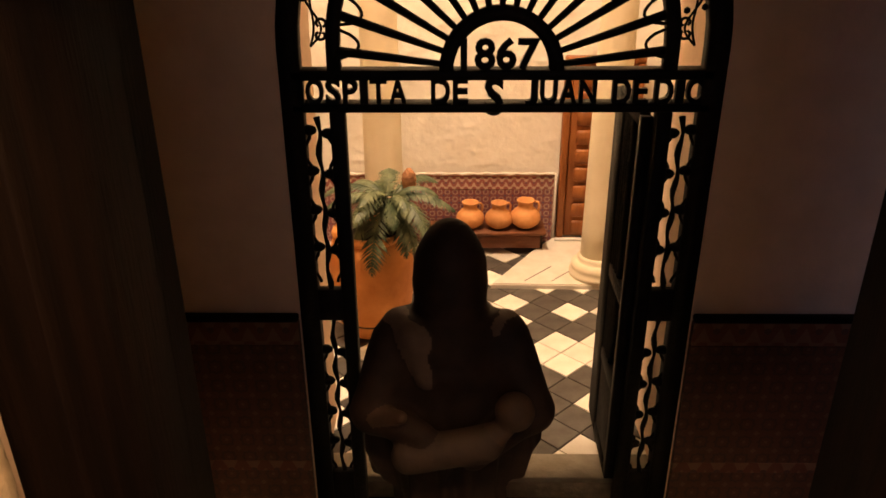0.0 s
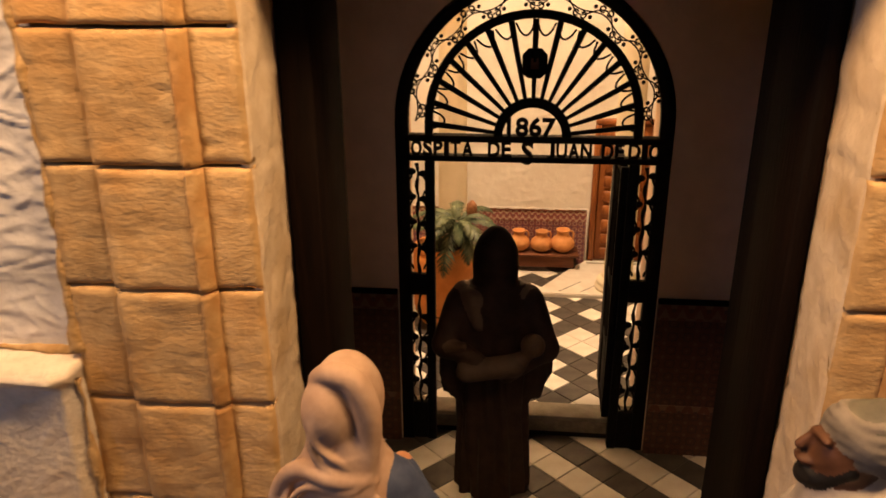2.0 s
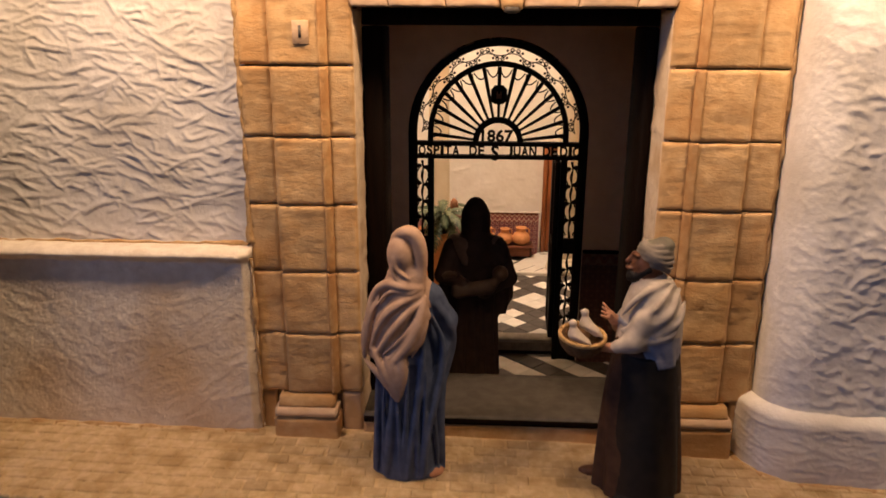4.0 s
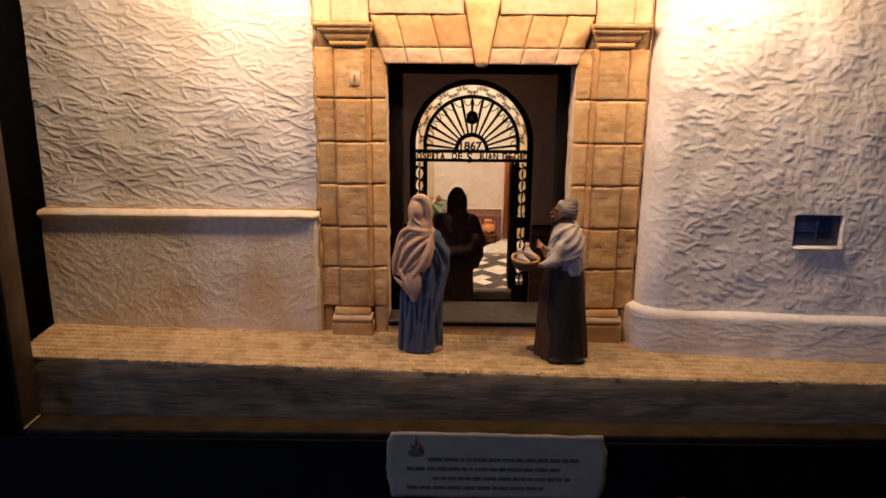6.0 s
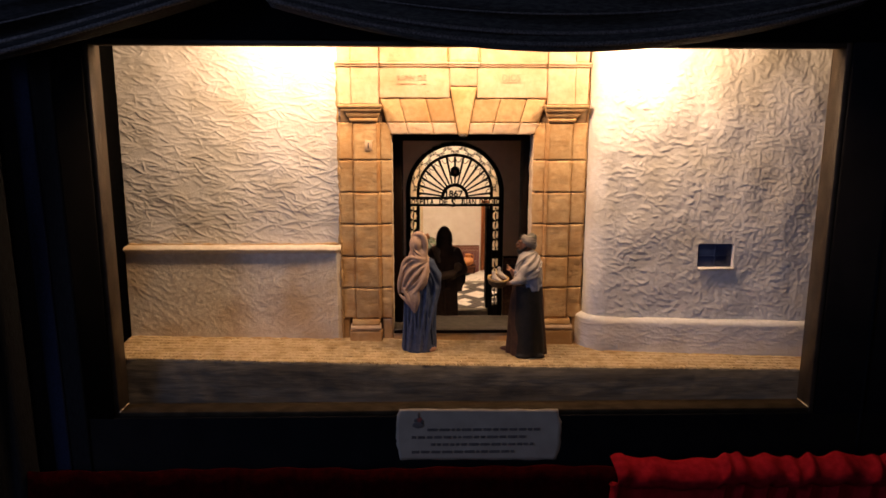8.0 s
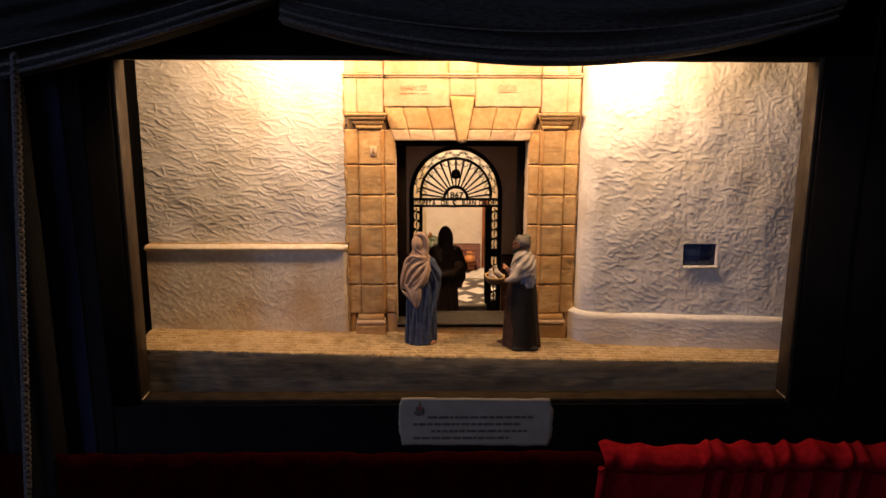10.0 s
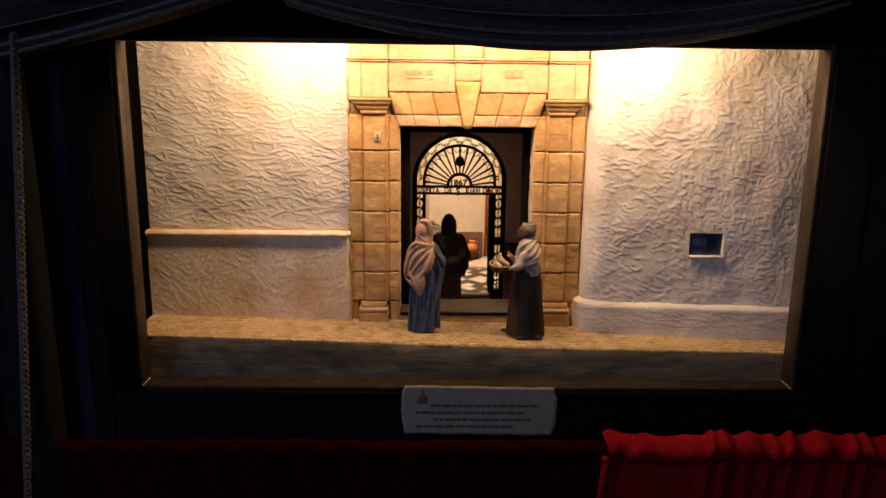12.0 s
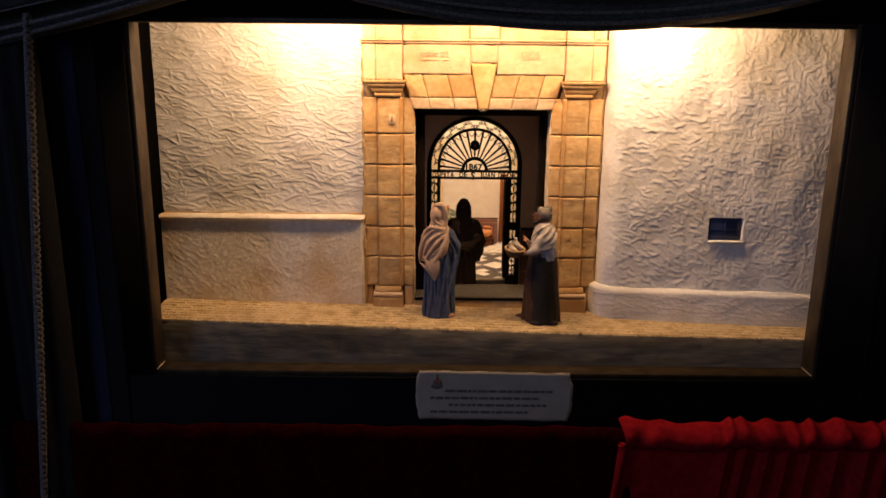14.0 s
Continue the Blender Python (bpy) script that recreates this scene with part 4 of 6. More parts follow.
for s in (-1, 1):
    part("post", box(*sorted((CX + s * 0.0518, CX + s * 0.0568)), Y - 0.003, Y + 0.003, ZF, 0.1456, 0.0005), IRON, gate)
    part("bottom_panel", box(*sorted((CX + s * 0.0560, CX + s * 0.0660)), Y - 0.002, Y + 0.002, ZF, -0.006, 0.0005), IRON, gate)
    part("middle_bar", rod([(CX + s * 0.0612 + 0.0005 * math.sin(k * 1.135), Y, -0.010 + 0.0026 * k) for k in range(60)], [0.0009 + 0.0003 * math.sin(k * 1.3) for k in range(60)], 6), IRON, gate)
    part("cross_bar", box(*sorted((CX + s * 0.0560, CX + s * 0.0660)), Y - 0.002, Y + 0.002, 0.0660, 0.0790, 0.0005), IRON, gate)
    x = CX + s * 0.0612
    z = 0.0015
    while z < 0.140:
        if not 0.058 < z < 0.080:
            for q in (-1, 1):
                pts = [(x + q * (0.0043 - 0.0013 * math.cos(2 * math.pi * k / 8)), Y, z - 0.0064 + 0.0128 * k / 8) for k in range(9)]
                part("scroll", rod(pts, 0.0006, 6), IRON, gate)
                own = bmesh.new()
                bmesh.ops.create_icosphere(own, subdivisions=2, radius=0.0024)
                for v in own.verts:
                    v.co = Vector((x + q * 0.0033 + v.co.x * 1.15, Y + v.co.y * 0.8, z + 0.0072 + 0.0006 * q * s + v.co.z * 0.80))
                part("knot", own, IRON, gate)
        z += 0.0144
part("upper_bar", box(CX - 0.0690, CX + 0.0690, Y - 0.003, Y + 0.0055, 0.1560, 0.1592, 0.0005), IRON, gate)
part("lower_bar", box(CX - 0.0690, CX + 0.0690, Y - 0.003, Y + 0.0055, 0.1454, 0.1482, 0.0005), IRON, gate)
LETTER_WIDE = {"I": 0.45, "J": 0.75, "S": 0.85, "P": 0.85, "E": 0.8, "T": 0.95, "D": 1.0}
for text, x0, x1 in (("HOSPITA", -0.0725, -0.0325), ("DE", -0.0245, -0.0122), ("JUAN", 0.0065, 0.0300), ("DE", 0.0352, 0.0468), ("DIOS", 0.0490, 0.0715)):
    wide = [LETTER_WIDE.get(c, 1.0) for c in text]
    unit = (x1 - x0) / (sum(wide) + 0.12 * (len(text) - 1))
    x = x0
    for c, w in zip(text, wide):
        part("letter", words(c, x, x + unit * w, 0.1476, 0.1564, Y, 0.0025), IRON, gate, smooth=False)
        x += unit * (w + 0.12)
part("letter", words("S", -0.0068, -0.0003, 0.1440, 0.1568, Y, 0.0025), IRON, gate, smooth=False)
part("year", words("1867", -0.0148, 0.0108, 0.1590, 0.1692, Y, 0.0022), IRON, gate, "cut iron year", smooth=False)
for k in range(15):
    a = math.radians(7 + 166 * k / 14)
    c, s = math.cos(a), math.sin(a)
    r0 = 0.0195
    r1 = 0.060
    while (c * r1) ** 2 + (0.1585 + s * r1 - ZC) ** 2 > RI ** 2:
        r1 -= 0.0004
    part("ray", rod([(CX + c * r0, Y, 0.1585 + s * r0), (CX + c * (r0 + r1) / 2, Y, 0.1585 + s * (r0 + r1) / 2), (CX + c * r1, Y, 0.1585 + s * r1)], [0.0010, 0.0014, 0.0016], 6), IRON, gate)
for k in range(16):
    a = math.pi * (k + 0.25) / 15.5
    ca, sa = math.cos(a), math.sin(a)
    tip, wide = 0.0085, 0.0048
    pts = []
    for q in range(9):
        w = math.pi * q / 8
        r = RI - 0.0015 - tip * 0.8 * math.sin(w) ** 0.6
        t = (q / 8 - 0.5) * 2 * wide / RI
        pts.append((CX + r * math.cos(a + t), Y, max(0.1590, ZC - 0.002 + r * math.sin(a + t))))
    part("scallop", rod(pts, 0.00055, 4), IRON, gate)
# a thin double vine in the arch, with a curl on each side and a pair of knots at every turn
TURNS = 17
for k in range(TURNS):
    a = math.pi * (k + 0.5) / TURNS
    turn = 1 if k % 2 else -1
    for q in (-1, 1):
        b, rr = a + q * 0.034, 0.0618 + 0.0034 * turn
        pts = [(CX + (rr + 0.0015 * math.cos(w)) * math.cos(b + 0.022 * q * math.sin(w)), Y, ZC + (rr + 0.0015 * math.cos(w)) * math.sin(b + 0.022 * q * math.sin(w))) for w in [math.pi * (1.7 * m / 10 - 0.35) for m in range(11)]]
        part("curl", rod(pts, 0.00052, 5), IRON, gate)
        pts = []
        for m in range(9):
            b = a + (m / 8 - 0.5) * math.pi / TURNS
            rr = 0.0618 + (0.0024 * turn + 0.0012 * q) * math.cos((m / 8 - 0.5) * math.pi)
            pts.append((CX + rr * math.cos(b), Y, ZC + rr * math.sin(b)))
        part("vine", rod(pts, 0.00042, 5), IRON, gate)
    if 0 < k < TURNS - 1:
        b = math.pi * k / TURNS
        for rr in (0.0590, 0.0646):
            own = bmesh.new()
            bmesh.ops.create_icosphere(own, subdivisions=1, radius=0.0012)
            bmesh.ops.translate(own, verts=own.verts, vec=(CX + rr * math.cos(b), Y, ZC + rr * math.sin(b)))
            part("knot", own, IRON, gate)
outline = [(-0.0050, -0.0050), (-0.0030, -0.0066), (0.0030, -0.0066), (0.0050, -0.0050), (0.0050, 0.0046), (0.0034, 0.0064), (-0.0034, 0.0064), (-0.0050, 0.0046)]
part("medallion", flat_bar([(CX + x * 0.84, Y - 0.001, 0.1970 + z * 0.78) for x, z in outline + outline[:2]], 0.0044, 0.005), IRON, gate)
part("medallion_face", box(CX - 0.0027, CX + 0.0027, Y - 0.0012, Y + 0.0012, 0.1934, 0.2006, 0.0004), BENCH, gate, "faded red painted face")

leaf = thing("gate_leaf", "narrow black iron gate leaf swung open into the patio", "gate")
H = Vector((CX + 0.0500, YG + 0.004, 0))
part("frame", flat_bar([(0, 0, -0.012), (0, 0, 0.1425)], 0.004, 0.004), IRON, leaf)
part("frame", flat_bar([(0.0395, 0, -0.012), (0.0395, 0, 0.1425)], 0.017, 0.004), IRON, leaf)
for z in (-0.0105, 0.030, 0.070, 0.1410):
    part("rail", box(0.002, 0.043, -0.0018, 0.0018, z - 0.003, z + 0.003, 0.0004), IRON, leaf)
part("kick_plate", box(0.003, 0.042, -0.0012, 0.0012, -0.009, 0.028, 0.0002), IRON, leaf)
for k in range(4):
    x = 0.0175 + 0.0042 * k
    part("bar", rod([(x, 0, 0.03), (x, 0, 0.14)], 0.0016, 5), IRON, leaf)
for k in range(8):
    z = 0.036 + 0.0135 * k
    part("scroll", rod([(0.024 + 0.006 * math.cos(w), 0, z + 0.005 * math.sin(w)) for w in [2 * math.pi * m / 12 for m in range(12)]], 0.0009, 5, closed=True), IRON, leaf)
part("ring_handle", rod([(0.0490 + 0.0022 * math.cos(w), -0.001, 0.040 + 0.0022 * math.sin(w)) for w in [2 * math.pi * m / 12 for m in range(12)]], 0.0005, 5, closed=True), IRON, leaf)
leaf.matrix_world = Matrix.Translation(H) @ pose(0, 0, 0, 0, 0, 88)

# ---- things in the patio ----


def column(x, y, r, z0, label):
    col = thing("column", label, "column", group="patio columns")
    part("base", lathe([(r * 1.55, z0), (r * 1.58, z0 + 0.003), (r * 1.40, z0 + 0.0035), (r * 1.48, z0 + 0.006), (r * 1.46, z0 + 0.0085), (r * 1.22, z0 + 0.0105), (r * 1.12, z0 + 0.0110), (r * 1.16, z0 + 0.0130), (r * 1.02, z0 + 0.0145)], 40, (x, y, 0)), COLUMN, col)
    part("shaft", lathe([(r * (1 - 0.14 * k / 12), z0 + 0.0146 + 0.215 * k / 12) for k in range(13)], 40, (x, y, 0)), COLUMN, col)
    t = z0 + 0.230
    part("capital", lathe([(r * 0.92, t), (r * 1.05, t + 0.004), (r * 0.95, t + 0.006), (r * 1.4, t + 0.014), (r * 1.45, t + 0.018)], 40, (x, y, 0)), COLUMN, col)


column(-0.0600, 0.380, 0.0122, ZP, "smooth cream round column beside the potted palm")
column(0.0795, 0.3945, 0.0120, ZP + 0.0036, "smooth cream round column on a turned base")

pot = thing("plant_pot", "large round terracotta plant pot with a dark band", "plant pot")
PX, PY = -0.0640, 0.3280
part("body", lathe([(0.0130, ZP), (0.0165, ZP + 0.0015), (0.0195, ZP + 0.0075), (0.0212, ZP + 0.0118), (0.0226, ZP + 0.0180), (0.0240, ZP + 0.0300), (0.0243, ZP + 0.041), (0.0236, ZP + 0.051), (0.0215, ZP + 0.0585), (0.0200, ZP + 0.0605)], 48, (PX, PY, 0)), TERRACOTTA, pot)
part("rim", lathe([(0.0196, ZP + 0.0600), (0.0212, ZP + 0.0610), (0.0216, ZP + 0.0628), (0.0208, ZP + 0.0645), (0.0185, ZP + 0.0646), (0.0175, ZP + 0.060)], 48, (PX, PY, 0)), TERRACOTTA, pot)
part("band", lathe([(0.0208, ZP + 0.0108), (0.0213, ZP + 0.0112), (0.0215, ZP + 0.0119), (0.0212, ZP + 0.0123)], 48, (PX, PY, 0)), SOIL, pot)
part("soil", lathe([(0.0185, ZP + 0.061), (0.0130, ZP + 0.0632), (0.0040, ZP + 0.0645)], 32, (PX, PY, 0)), SOIL, pot)

palm = thing("sago_palm", "small dark green sago palm with feathery fronds and a brown cone", "plant")
rnd = random.Random(4)
base = Vector((PX + 0.0115, PY - 0.003, ZP + 0.0835))
part("trunk", lathe([(0.0052, ZP + 0.061), (0.0058, ZP + 0.068), (0.0052, ZP + 0.077), (0.0042, ZP + 0.081), (0.0015, ZP + 0.083)], 14, (PX + 0.0115, PY - 0.003, 0)), SOIL, palm)


def frond(az, rise, length, droop, roll):
    """A curved rib with two rows of narrow leaflets."""
    own = bmesh.new()
    side = Vector((-math.sin(az), math.cos(az), 0))
    p, ang = base + Vector((math.cos(az), math.sin(az), 0)) * 0.003, rise
    steps = 28
    rib = []
    for k in range(steps + 1):
        rib.append(p.copy())
        d = Vector((math.cos(az) * math.cos(ang), math.sin(az) * math.cos(ang), math.sin(ang)))
        p = p + d * length / steps
        ang -= droop / steps
    for k in range(2, steps):
        t = k / steps
        d = (rib[k + 1] - rib[k]).normalized()
        up = side.cross(d).normalized() * -1
        L = 0.0090 * (0.92 + 0.08 * math.sin(k * 1.7)) * math.sin(math.pi * min(1.0, t * 0.9 + 0.12)) ** 0.7 * (length / 0.036)
        for s in (-1, 1):
            out = (side * s * math.cos(roll) + up * -0.25 + d * (0.70 + 0.12 * math.sin(k * 2.3))).normalized()
            w = d * 0.00066
            q = rib[k]
            m = q + out * L * 0.55 - Vector((0, 0, 0.0004))
            e = q + out * L - Vector((0, 0, 0.0016))
            th = up * 0.00018
            a = [own.verts.new(v) for v in (q - w + th, q + w + th, m + w * 0.9 + th, m - w * 0.9 + th, e)]
            b = [own.verts.new(v) for v in (q - w - th, q + w - th, m + w * 0.9 - th, m - w * 0.9 - th)]
            own.faces.new((a[0], a[1], a[2], a[3])), own.faces.new((a[3], a[2], a[4]))
            own.faces.new((b[3], b[2], b[1], b[0])), own.faces.new((b[2], b[3], a[4]))
            own.faces.new((a[0], a[3], b[3], b[0])), own.faces.new((a[1], b[1], b[2], a[2]))
    rod(rib, [0.0007 * (1 - 0.7 * k / steps) for k in range(steps + 1)], 5, bm=own)
    part("frond", own, LEAF, palm, smooth=False)


for k in range(7):
    frond(2 * math.pi * k / 7 + rnd.uniform(-0.25, 0.25), rnd.uniform(0.40, 0.75), rnd.uniform(0.034, 0.042), rnd.uniform(1.2, 1.7), rnd.uniform(-0.1, 0.4))
for k in range(7):
    frond(2 * math.pi * (k + 0.5) / 7 + rnd.uniform(-0.25, 0.25), rnd.uniform(0.05, 0.35), rnd.uniform(0.027, 0.033), rnd.uniform(1.0, 1.35), rnd.uniform(-0.1, 0.4))
frond(-1.0, -0.25, 0.036, 1.0, 0.2)
for k in range(5):
    frond(2 * math.pi * (k + 0.2) / 5 + rnd.uniform(-0.3, 0.3), rnd.uniform(0.75, 1.15), rnd.uniform(0.027, 0.035), rnd.uniform(1.6, 2.2), rnd.uniform(-0.1, 0.4))
for az, L in ((-1.85, 0.046), (-2.55, 0.036), (-1.1, 0.036)):
    frond(az, -0.35, L, 1.2, 0.1)
part("cone", lathe([(0.0022, 0), (0.0036, 0.0020), (0.0033, 0.0030), (0.0042, 0.0045), (0.0038, 0.0056), (0.0043, 0.0070), (0.0037, 0.0084), (0.0039, 0.0098), (0.0028, 0.0112), (0.0014, 0.0132)], 14, (PX + 0.0225, PY + 0.003, ZP + 0.0850)), CONE, palm, "pinkish brown cone")

bench = thing("bench", "low red-brown wooden bench along the tiled wall", "bench")
part("seat", box(-0.034, 0.0490, 0.4300, 0.4535, -0.0044, -0.0018, 0.0006), BENCH, bench)
part("apron", box(-0.032, 0.0450, 0.4325, 0.4350, -0.0150, -0.0046, 0.0004), BENCH, bench)
for x in (-0.030, 0.0425):
    for y in (0.4352, 0.4480):
        part("leg", box(x, x + 0.0045, y, y + 0.0045, ZP + 0.00005, -0.0046, 0.0004), SOIL, bench)


def jug(x, y, z, s, turn):
    j = thing("jug", "round pale terracotta water jug with a handle and narrow neck", "jug", group="jugs on the bench")
    j.matrix_world = pose(x, y, z, 0, 0, turn)
    part("body", lathe([(0.0045 * s, 0), (0.0062 * s, 0.0010 * s), (0.0096 * s, 0.0040 * s), (0.0104 * s, 0.0070 * s), (0.0097 * s, 0.0100 * s), (0.0075 * s, 0.0126 * s), (0.0056 * s, 0.0138 * s), (0.0050 * s, 0.0156 * s), (0.0053 * s, 0.0178 * s), (0.0062 * s, 0.0192 * s), (0.0058 * s, 0.0197 * s), (0.0046 * s, 0.0194 * s), (0.0040 * s, 0.016 * s)], 32), CLAY, j)
    part("handle", rod([(0.0056 * s, 0, 0.0182 * s), (0.0080 * s, 0, 0.0180 * s), (0.0090 * s, 0, 0.0160 * s), (0.0089 * s, 0, 0.0130 * s), (0.0084 * s, 0, 0.0108 * s)], 0.0009 * s, 7), CLAY, j)


jug(-0.0050, 0.4410, -0.0017, 0.98, 10)
jug(0.0155, 0.4400, -0.0017, 0.98, 20)
jug(0.0345, 0.4410, -0.0017, 1.06, 0)

# ---- the display frame ----
X0, X1, Z0, Z1 = -0.3895, 0.3945, -0.0440, 0.3555
YF = -0.118
frame_ob = thing("display_frame", "dark wooden frame round the lit diorama box", "frame")
part("side", box(X0 - 0.006, X0, YF, -0.0895, Z0 - 0.006, Z1 + 0.006, 0.0008), FRAME, frame_ob)
part("side", box(X1, X1 + 0.006, YF, -0.0895, Z0 - 0.006, Z1 + 0.006, 0.0008), FRAME, frame_ob)
part("bottom", box(X0, X1, YF, -0.0925, Z0 - 0.006, Z0, 0.0008), SILL_WOOD, frame_ob)
part("top", box(X0, X1, YF, -0.100, Z1, Z1 + 0.006, 0.0008), FRAME, frame_ob)
for x in (X0 + 0.0005, X1 - 0.0005):
    part("corner_seam", rod([(x, -0.0930, Z0 + 0.0004), (x, YF - 0.0004, Z0 + 0.0004)], 0.0006, 5), REVEAL, frame_ob, "pale line along the mitred corner")
for name, b in (("panel_below", (-0.9, 0.9, YF - 0.004, YF + 0.008, -0.95, Z0 - 0.0062)), ("panel_above", (-0.9, 0.9, YF - 0.004, YF + 0.008, Z1 + 0.0062, 0.95)),
                ("panel_left", (-0.9, X0 - 0.0062, YF - 0.004, YF + 0.008, Z0 - 0.006, Z1 + 0.006)), ("panel_right", (X1 + 0.0062, 0.9, YF - 0.004, YF + 0.008, Z0 - 0.006, Z1 + 0.006))):
    tagged(finish(name, box(*b), PANEL), "matt black display panel round the diorama window", "panel", kind="structure")
tagged(finish("panel_joint", box(0.451, 0.455, YF - 0.007, YF - 0.0042, -0.95, 0.95, 0.001), PANEL), "raised seam of the black panel", "panel", kind="structure")
tagged(finish("box_side", box(-0.4280, -0.4135, -0.0890, 0.02, -0.07, 0.42), BLACK_FELT), "dark inside wall of the diorama box", "wall", kind="structure")
tagged(finish("box_side", box(0.455, 0.470, -0.1095, 0.02, -0.07, 0.43), BLACK_FELT), "dark inside wall of the diorama box", "wall", kind="structure")
tagged(finish("box_top", box(-0.47, 0.47, -0.1095, 0.03, 0.4205, 0.43), PANEL), "dark lid of the diorama box", "ceiling", kind="structure")
tagged(finish("box_bottom", box(-0.47, 0.47, -0.1095, 0.03, -0.075, -0.061), PANEL), "dark bottom of the diorama box", "floor", kind="structure")

# paper label, with uneven torn edges
note = thing("paper_label", "cream paper label with torn edges and four lines of print", "label")


def paper(u, v):
    x = -0.0795 + u * 0.1880 + (0.0016 * rough(v, 0, 9, 2) if u in (0, 1) else 0)
    z = -0.1020 + v * 0.0620 - 0.002 * u + (0.0012 * rough(u, 0, 14, 5) if v in (0, 1) else 0)
    for cu, cv, r in ((0, 0, 0.10), (1, 0, 0.10), (0, 1, 0.08), (1, 1, 0.08)):
        d = max(0.0, 1 - math.hypot((u - cu) * 3, v - cv) / (3 * r))
        x += (0.004 if cu == 0 else -0.005) * d
    return (x, YF - 0.0048 - 0.0012 * (u - 0.5) ** 2, z)


part("sheet", sheet(paper, lambda u, v: tuple(Vector(paper(u, v)) + Vector((0, 0.0004, 0))), 40, 16), PAPER, note)
for row, (x0, x1, z) in enumerate(((-0.044, 0.084, -0.0655), (-0.062, 0.071, -0.0745), (-0.040, 0.080, -0.0835), (-0.062, 0.055, -0.0925))):
    x = x0
    rr = random.Random(row + 2)
    while x < x1:
        w = min(rr.uniform(0.003, 0.012), x1 - x)
        if w > 0.002:
            part("print_bar", box(x, x + w, YF - 0.0062, YF - 0.0052, z - 0.0014 - 0.0095 * (x + 0.08) * 0.1, z + 0.0014 - 0.0095 * (x + 0.08) * 0.1), INK, note, smooth=False)
        x += w + 0.0022
for dx, dz, wide, high, m in ((0.0, -0.0010, 0.0070, 0.0042, INK), (0.0006, 0.0100, 0.0012, 0.0050, INK), (0.0016, 0.0052, 0.0030, 0.0036, INK_RED), (-0.0024, 0.0046, 0.0022, 0.0026, INK), (0.0046, 0.0030, 0.0018, 0.0030, INK)):
    blot = part("emblem", lathe([(0.90, -0.001), (1.0, 0), (0.85, 0.001)], 7, (0, 0, 0)), m, note, "small dark red printed blot" if m is INK_RED else "")
    blot.matrix_basis = pose(-0.0545 + dx, YF - 0.0056, -0.0585 + dz, 90, 0, 0) @ Matrix.Diagonal((wide, high, 0.3, 1))


def cloth(name, path, width_dir, mat, label, category, nu=90, nv=30):
    back = lambda u, v: tuple(Vector(path(u, v)) + Vector((0, 0.003, 0.0)))
    return tagged(finish(name, sheet(path, back, nu, nv), mat), label, category)


# swags of dark woven cloth along the top of the opening
def swag(xa, xb, za, zb, sag, y):
    def f(u, v):
        x = xa + u * (xb - xa)
        dip = sag * 4 * u * (1 - u)
        top = za + u * (zb - za) + 0.16
        bottom = za + u * (zb - za) - dip
        z = bottom + (top - bottom) * v
        fold = 0.007 * math.sin(v * 26 + 2.2 * math.sin(u * 4)) * (1 - 0.5 * v) + 0.004 * math.sin(v * 60 + u * 7)
        roll = 0.012 * math.sqrt(max(0.0, 1 - (1 - min(1.0, v / 0.12)) ** 2))
        return (x, y - roll - fold - 0.01 * math.sin(u * math.pi), z)
    return f


for xa, xb, za, zb, sag, y, label in ((-0.20, 0.40, 0.392, 0.398, 0.046, YF - 0.012, "dark blue woven cloth sagging over the top of the frame"),
                                       (-0.72, -0.20, 0.300, 0.415, 0.020, YF - 0.026, "dark blue woven cloth gathered at the corner of the frame")):
    drape = thing("top_drape", label, "drape")
    form = swag(xa, xb, za, zb, sag, y)
    # the corner swag takes the copy with shade in its colour
    part("cloth", sheet(form, lambda u, v, g=form: tuple(Vector(g(u, v)) + Vector((0, 0.003, 0))), 90, 60), DRAPE if xa > -0.3 else DRAPE_SHADED, drape)
    for line, r in ((0.035, 0.0030), (0.085, 0.0026), (0.17, 0.0012)):
        # ribbed bands woven into the edge
        rib = [tuple(Vector(form(k / 300, line)) + Vector((0, -0.0008, 0))) for k in range(301)]
        part("woven_stripe", rod(rib, [r * (1.0 if k % 2 else 0.72) for k in range(301)], 6), BRAID, drape)


def curtain(u, v):
    x = -0.74 + u * 0.260
    z = -0.95 + v * 1.45
    return (x + 0.010 * (1 - v), YF - 0.030 - 0.012 * math.sin(u * 22 + 0.8 * math.sin(v * 3)) - 0.004 * math.sin(u * 60), z)


cloth("side_curtain", curtain, None, CURTAIN, "dark woven curtain hanging beside the display", "curtain", 70, 40)


def back_cloth(u, v):
    return (-0.500 + u * 0.072 + 0.012 * (1 - v), YF - 0.0065 - 0.0010 * math.sin(u * 9 + v * 4), -0.95 + v * 1.42)


back_curtain = cloth("back_curtain", back_cloth, None, CURTAIN, "flat black cloth with a blue stripe behind the curtain", "curtain", 20, 40)
stripe = lambda u, v: tuple(Vector(back_cloth(0.46 + 0.24 * u, v)) + Vector((0, -0.0012, 0)))
part("stripe", sheet(stripe, lambda u, v: tuple(Vector(stripe(u, v)) + Vector((0, 0.001, 0))), 8, 40), STRIPE_BLUE, back_curtain, "dark blue woven stripe")
braid = thing("curtain_braid", "grey plaited braid along the edge of the curtain", "braid")
for s in range(3):
    part("strand", rod([(-0.4730 - 0.00017 * k + 0.0032 * math.sin(k * 0.62 + s * 2.094), YF - 0.0450 - 0.0022 * math.cos(k * 1.24 + s * 4.189), 0.36 - k * 0.0021) for k in range(600)], 0.0021, 5), BRAID, braid)


